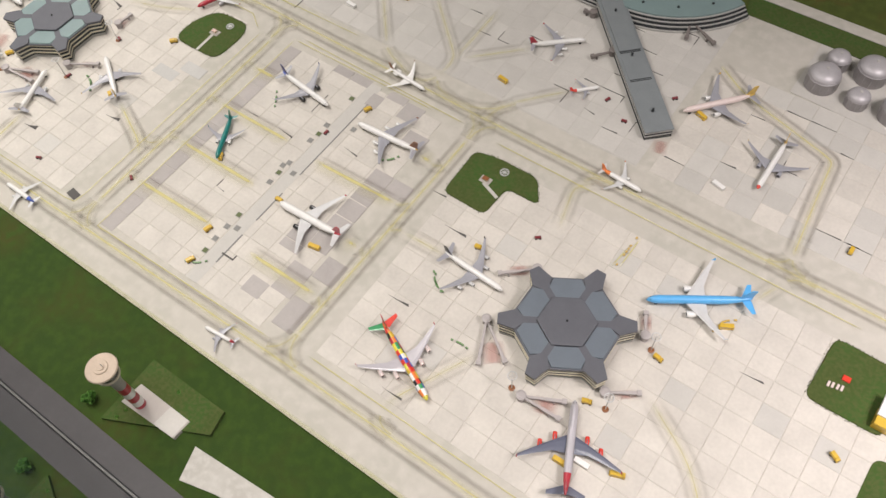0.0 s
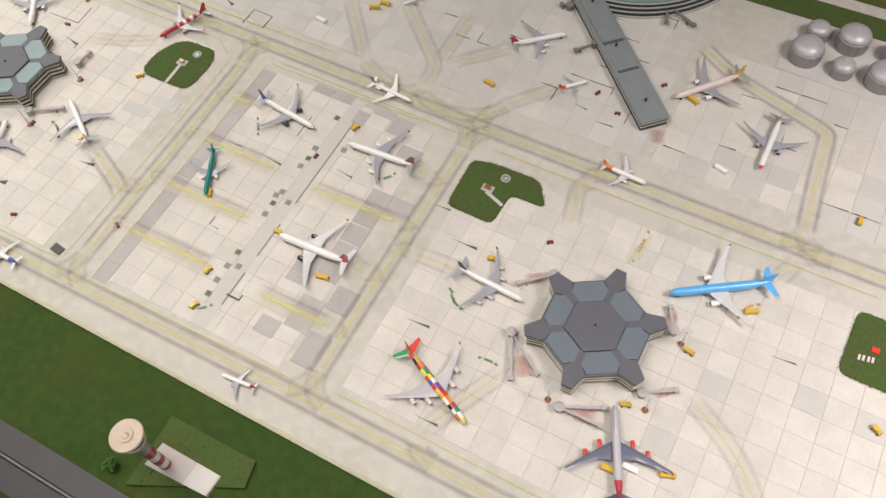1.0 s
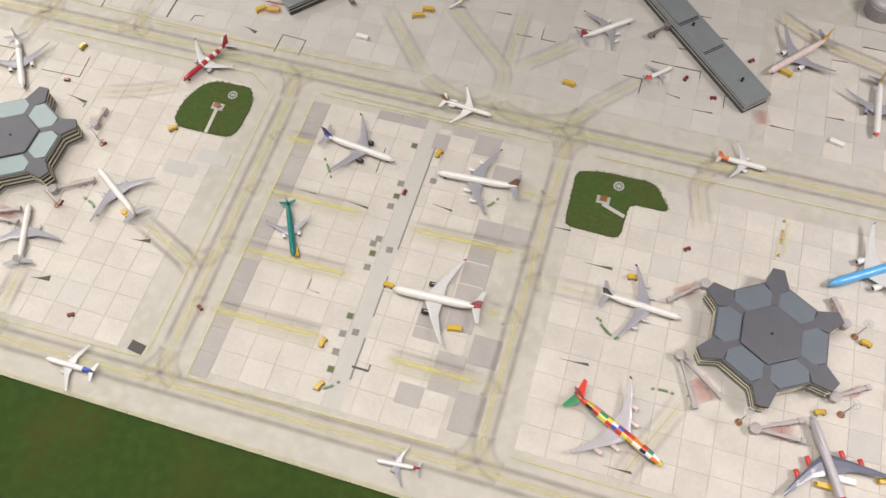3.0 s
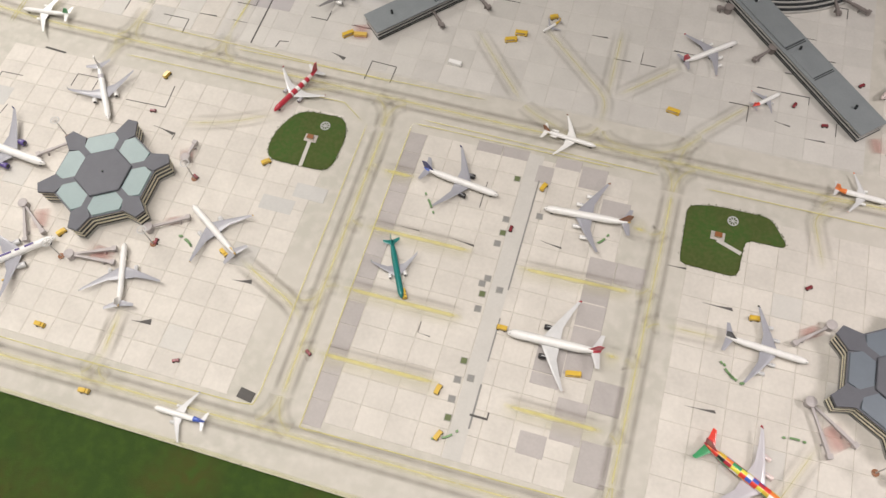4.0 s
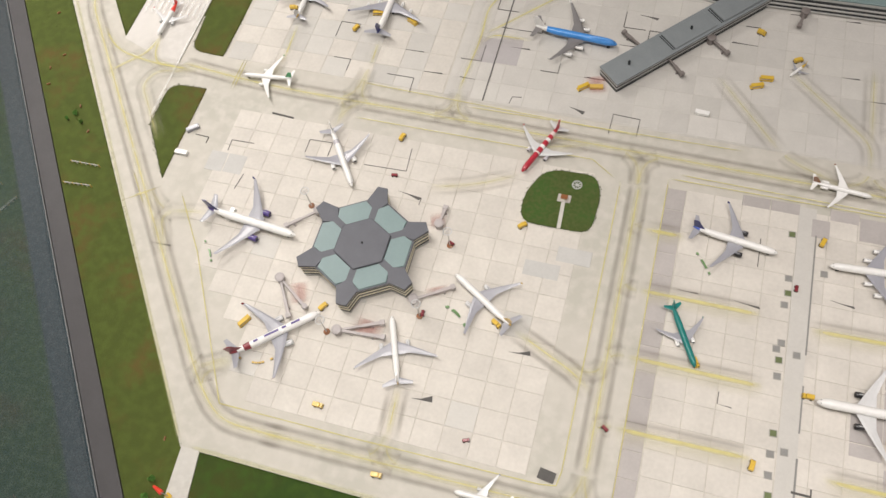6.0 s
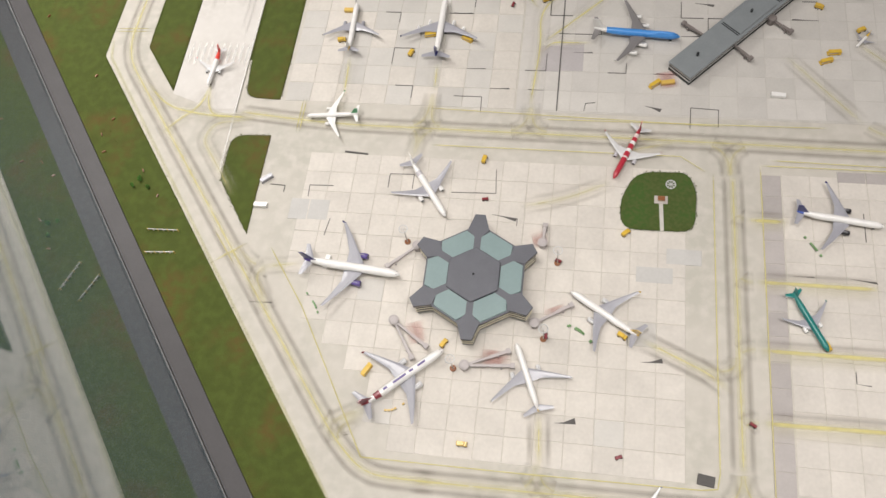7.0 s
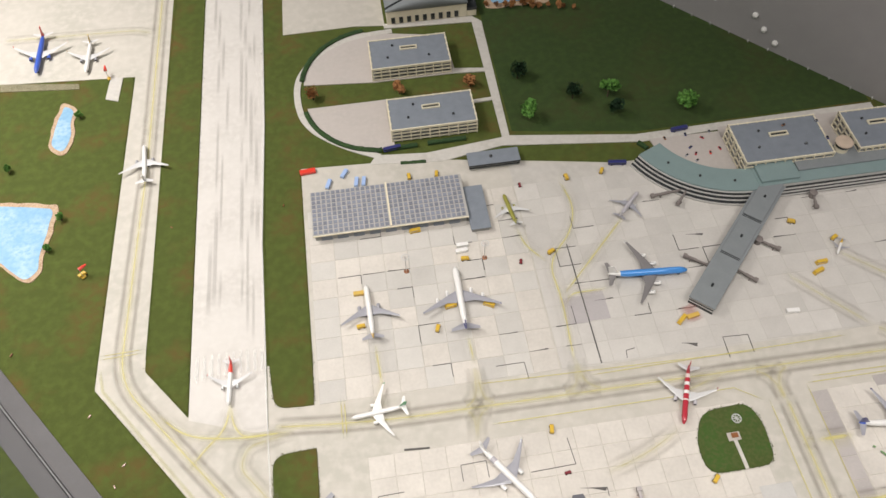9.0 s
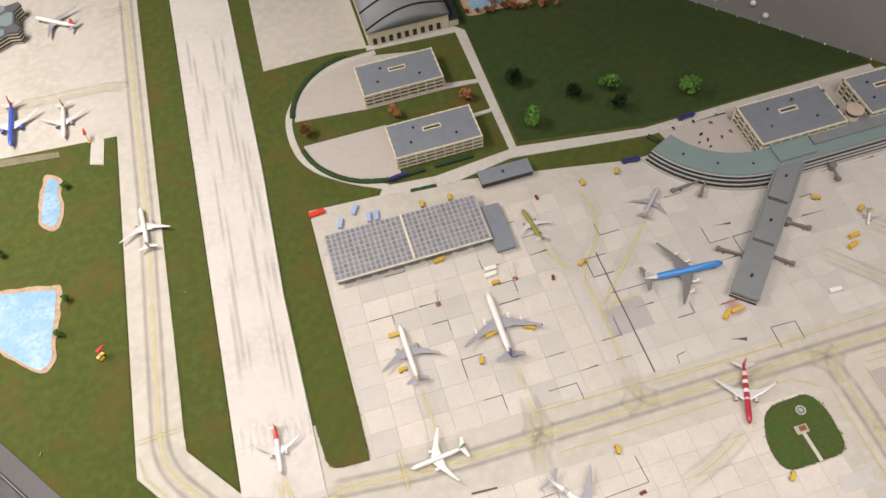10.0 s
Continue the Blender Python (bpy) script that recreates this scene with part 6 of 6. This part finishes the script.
tagged(new("grass_tufts", me), "short green flock tufts in the model grass", "grass", kind="stuff")

# ---- concrete slabs ----
GAP_W = 0.00042


slab_mesh = {}


def slab_data(w, h, m):
    key = (round(w, 5), round(h, 5), m.name)
    if key not in slab_mesh:
        me = bpy.data.meshes.new("concrete_slab")
        bm = bmesh.new()
        e = 0.0005
        lo, hi = [(-w / 2, -h / 2, 0.0), (w / 2, -h / 2, 0.0), (w / 2, h / 2, 0.0), (-w / 2, h / 2, 0.0)], [(-w / 2 + e, -h / 2 + e, 0.0006), (w / 2 - e, -h / 2 + e, 0.0006), (w / 2 - e, h / 2 - e, 0.0006), (-w / 2 + e, h / 2 - e, 0.0006)]
        a, b = [bm.verts.new(p) for p in lo], [bm.verts.new(p) for p in hi]
        bm.faces.new(b)
        for i in range(4):
            bm.faces.new((a[i], a[(i + 1) % 4], b[(i + 1) % 4], b[i]))
        bm.to_mesh(me)
        bm.free()
        me.materials.append(m)
        slab_mesh[key] = me
    return slab_mesh[key]


def island(src, name):
    """The same concrete, varied slab by slab within one mesh."""
    m = src.copy()
    m.name = name
    for n in list(m.node_tree.nodes):
        if n.type == "OBJECT_INFO":
            g2 = m.node_tree.nodes.new("ShaderNodeNewGeometry")
            m.node_tree.links.new(g2.outputs["Random Per Island"], n.outputs["Random"].links[0].to_socket)
    return m


ISLE = {SLAB: island(SLAB, "concrete_slab_field"), SLAB_COOL: island(SLAB_COOL, "concrete_slab_cool_field"), SLAB_DARK: island(SLAB_DARK, "concrete_slab_dark_field"), SLAB_DIM: island(SLAB_DIM, "concrete_slab_aged_field")}
count, rest = 0, {SLAB: ([], []), SLAB_COOL: ([], []), SLAB_DARK: ([], []), SLAB_DIM: ([], [])}
fields = ((-0.6525, -0.6260, 0.497, 0.945, 0.026, 0.0335, 0.0, 1.0, True), (-1.30, -0.735, 0.505, 0.955, 0.0365, 0.033, 0.03, 0.0, True), (-0.6255, -0.300, 0.505, 0.945, 0.0365, 0.033, 0.02, 0.0, True), (-0.245, 0.93, 0.52, 0.945, 0.0365, 0.033, 0.06, 0.0, False),
          (-1.362, -1.002, 1.025, 1.40, 0.040, 0.036, 0.5, 0.0, False), (-1.0, -0.04, 1.025, 1.40, 0.040, 0.036, 0.45, 0.0, False), (-0.02, 0.93, 1.025, 1.28, 0.040, 0.036, 0.5, 0.0, False))
for x0, x1, y0, y1, w, h, cool, dark, single in fields:
    nx, ny = int((x1 - x0) / w), int((y1 - y0) / h)
    for i in range(nx):
        for j in range(ny):
            x, y = x0 + (i + 0.5) * w, y0 + (j + 0.5) * h
            if x - w / 2 < slant_point(C_TAR - 0.085, y)[0] or (y > 1.0 and x < -1.0 and y > 1.40):
                continue
            k = random.random()
            # slabs before the terminal carry the dimmer light in their tone
            if x0 == -1.0:
                m = SLAB_DARK if k < dark else SLAB_DIM if k > 0.25 else SLAB_COOL
            else:
                m = SLAB_DARK if k < dark else SLAB_COOL if k < dark + cool else SLAB
            if single and count < 300:
                ob = new("concrete_slab", slab_data(w - GAP_W, h - GAP_W, m))
                ob.location, ob.parent = (x, y, 0), apron
                count += 1
            else:
                vs, fs = rest[m]
                n, e, a, b = len(vs), 0.0005, (w - GAP_W) / 2, (h - GAP_W) / 2
                vs += [(x - a, y - b, 0), (x + a, y - b, 0), (x + a, y + b, 0), (x - a, y + b, 0), (x - a + e, y - b + e, .0006), (x + a - e, y - b + e, .0006), (x + a - e, y + b - e, .0006), (x - a + e, y + b - e, .0006)]
                fs += [(n + 4, n + 5, n + 6, n + 7)] + [(n + q, n + (q + 1) % 4, n + 4 + (q + 1) % 4, n + 4 + q) for q in range(4)]
for m, (vs, fs) in rest.items():
    me = bpy.data.meshes.new("slab_field")
    me.from_pydata(vs, [], fs)
    me.materials.append(ISLE[m])
    ob = new("slab_field", me)
    ob.parent = apron
    tagged(ob, kind="stuff")

# single slabs of older concrete, laid a little proud of the rest
for k, txt in enumerate(("-553,926 -517,943", "-516,926 -479,943", "-463,897 -440,925", "-441,927 -405,944", "-404,904 -368,939", "-367,867 -329,895", "-366,774 -331,806", "-366,741 -331,773", "-366,708 -331,740", "-366,675 -331,707", "-366,642 -331,674", "-330,776 -293,806",
                         "-402,637 -366,671", "-402,620 -366,636", "-364,587 -327,613", "-364,560 -327,586", "-326,606 -290,645", "-398,534 -365,562", "-326,520 -290,570")):
    (x0, y0), (x1, y1) = mm(txt)
    ob = new("concrete_slab", slab_data(x1 - x0, y1 - y0, SLAB_DARK))
    ob.location, ob.parent = ((x0 + x1) / 2, (y0 + y1) / 2, 0.00022), apron
for txt in ("-975,1096 -940,1146", "-938,1098 -904,1152", "-1314,820 -1286,854", "-1285,821 -1255,854", "-778,788 -732,811", "-817,759 -769,782"):
    (x0, y0), (x1, y1) = mm(txt)
    ob = new("concrete_slab", slab_data(x1 - x0, y1 - y0, SLAB_MAUVE if y0 > 1 else SLAB_GREY))
    ob.location, ob.parent = ((x0 + x1) / 2, (y0 + y1) / 2, 0.00022), apron

# dark wedge-shaped plates that draw the shade in gaps at lifted slab corners
wedges = bmesh.new()


def wedge(a, b, width):
    """Gap that opens from a thin end a to a broad end b."""
    a, b = Vector(a), Vector(b)
    d = b - a
    nrm = Vector((-d.y, d.x)).normalized()
    add_prism(wedges, [tuple(v) for v in (a, b, b + nrm * width - d * 0.06, a + d * 0.45 + nrm * width * 0.22)], 0.0003, 0.0013)


def crack(txt, width=0.0009):
    """Open joint along slab edges."""
    pts = mm(txt)
    for a, c in zip(pts, pts[1:]):
        left, right = side_lines([a, c], width / 2)
        add_prism(wedges, [tuple(left[0]), tuple(left[1]), tuple(right[1]), tuple(right[0])], 0.0003, 0.00128)


for txt, w in (("-617,783 -591,782", 0.0015), ("-548,784 -515,779", 0.0028), ("-433,811 -404,806", 0.0025), ("-551,645 -534,643", 0.0012), ("-911,561 -884,562", 0.008), ("-808,649 -780,650", 0.006), ("-268,820 -244,820", 0.002), ("-1342,688 -1307,688", 0.002),
               ("-218,780 -180,778", 0.004), ("-219,643 -182,643", 0.0035), ("-143,531 -109,530", 0.003), ("225,805 257,806", 0.0025), ("-1017,846 -981,842", -0.005), ("-811,1039 -787,1035", -0.006), ("-739,1234 -710,1232", -0.004), ("-163,1080 -141,1075", 0.002)):
    a, c = mm(txt)
    wedge(a, c, w)
for txt in ("-1079,878 -1015,880 -1018,919", "-1137,904 -1173,903 -1173,880", "-1255,878 -1291,877 -1290,858", "-1096,1045 -1053,1045 -1052,1017", "-899,1027 -897,1040 -883,1042", "-747,1004 -746,1039 -707,1037 -708,1007", "-1352,875 -1329,874 -1329,863", "-1254,797 -1250,824",
            "-1137,904 -1137,880", "-981,842 -981,830", "-551,660 -551,645", "-524,838 -524,880"):
    crack(txt)
for x0, x1, y0, y1, w, h, cool, dark, single in fields:
    if y0 < 1:
        continue
    nx, ny = int((x1 - x0) / w), int((y1 - y0) / h)
    for i in range(1, nx):
        for j in range(1, ny):
            x, y = x0 + i * w, y0 + j * h
            k = random.random()
            if k > (0.2 if x0 < -0.5 else 0.12):
                continue
            d, e = random.choice((-1, 1)), random.uniform(0.5, 1.0)
            if k < 0.1:
                wedge((x, y), (x + d * w * e, y), d * random.uniform(0.0008, 0.0022))
            else:
                u, v = random.choice((-1, 1)) * h * random.uniform(0.3, 0.9), d * w * e
                for p, q in (((x, y), (x + v, y)), ((x, y), (x, y + u))):
                    left, right = side_lines([p, q], random.uniform(0.0003, 0.00055))
                    add_prism(wedges, [tuple(left[0]), tuple(left[1]), tuple(right[1]), tuple(right[0])], 0.0003, 0.00126)
bmesh.ops.recalc_face_normals(wedges, faces=wedges.faces)
tagged(part("slab_gap", wedges, GAP, apron), kind="stuff")
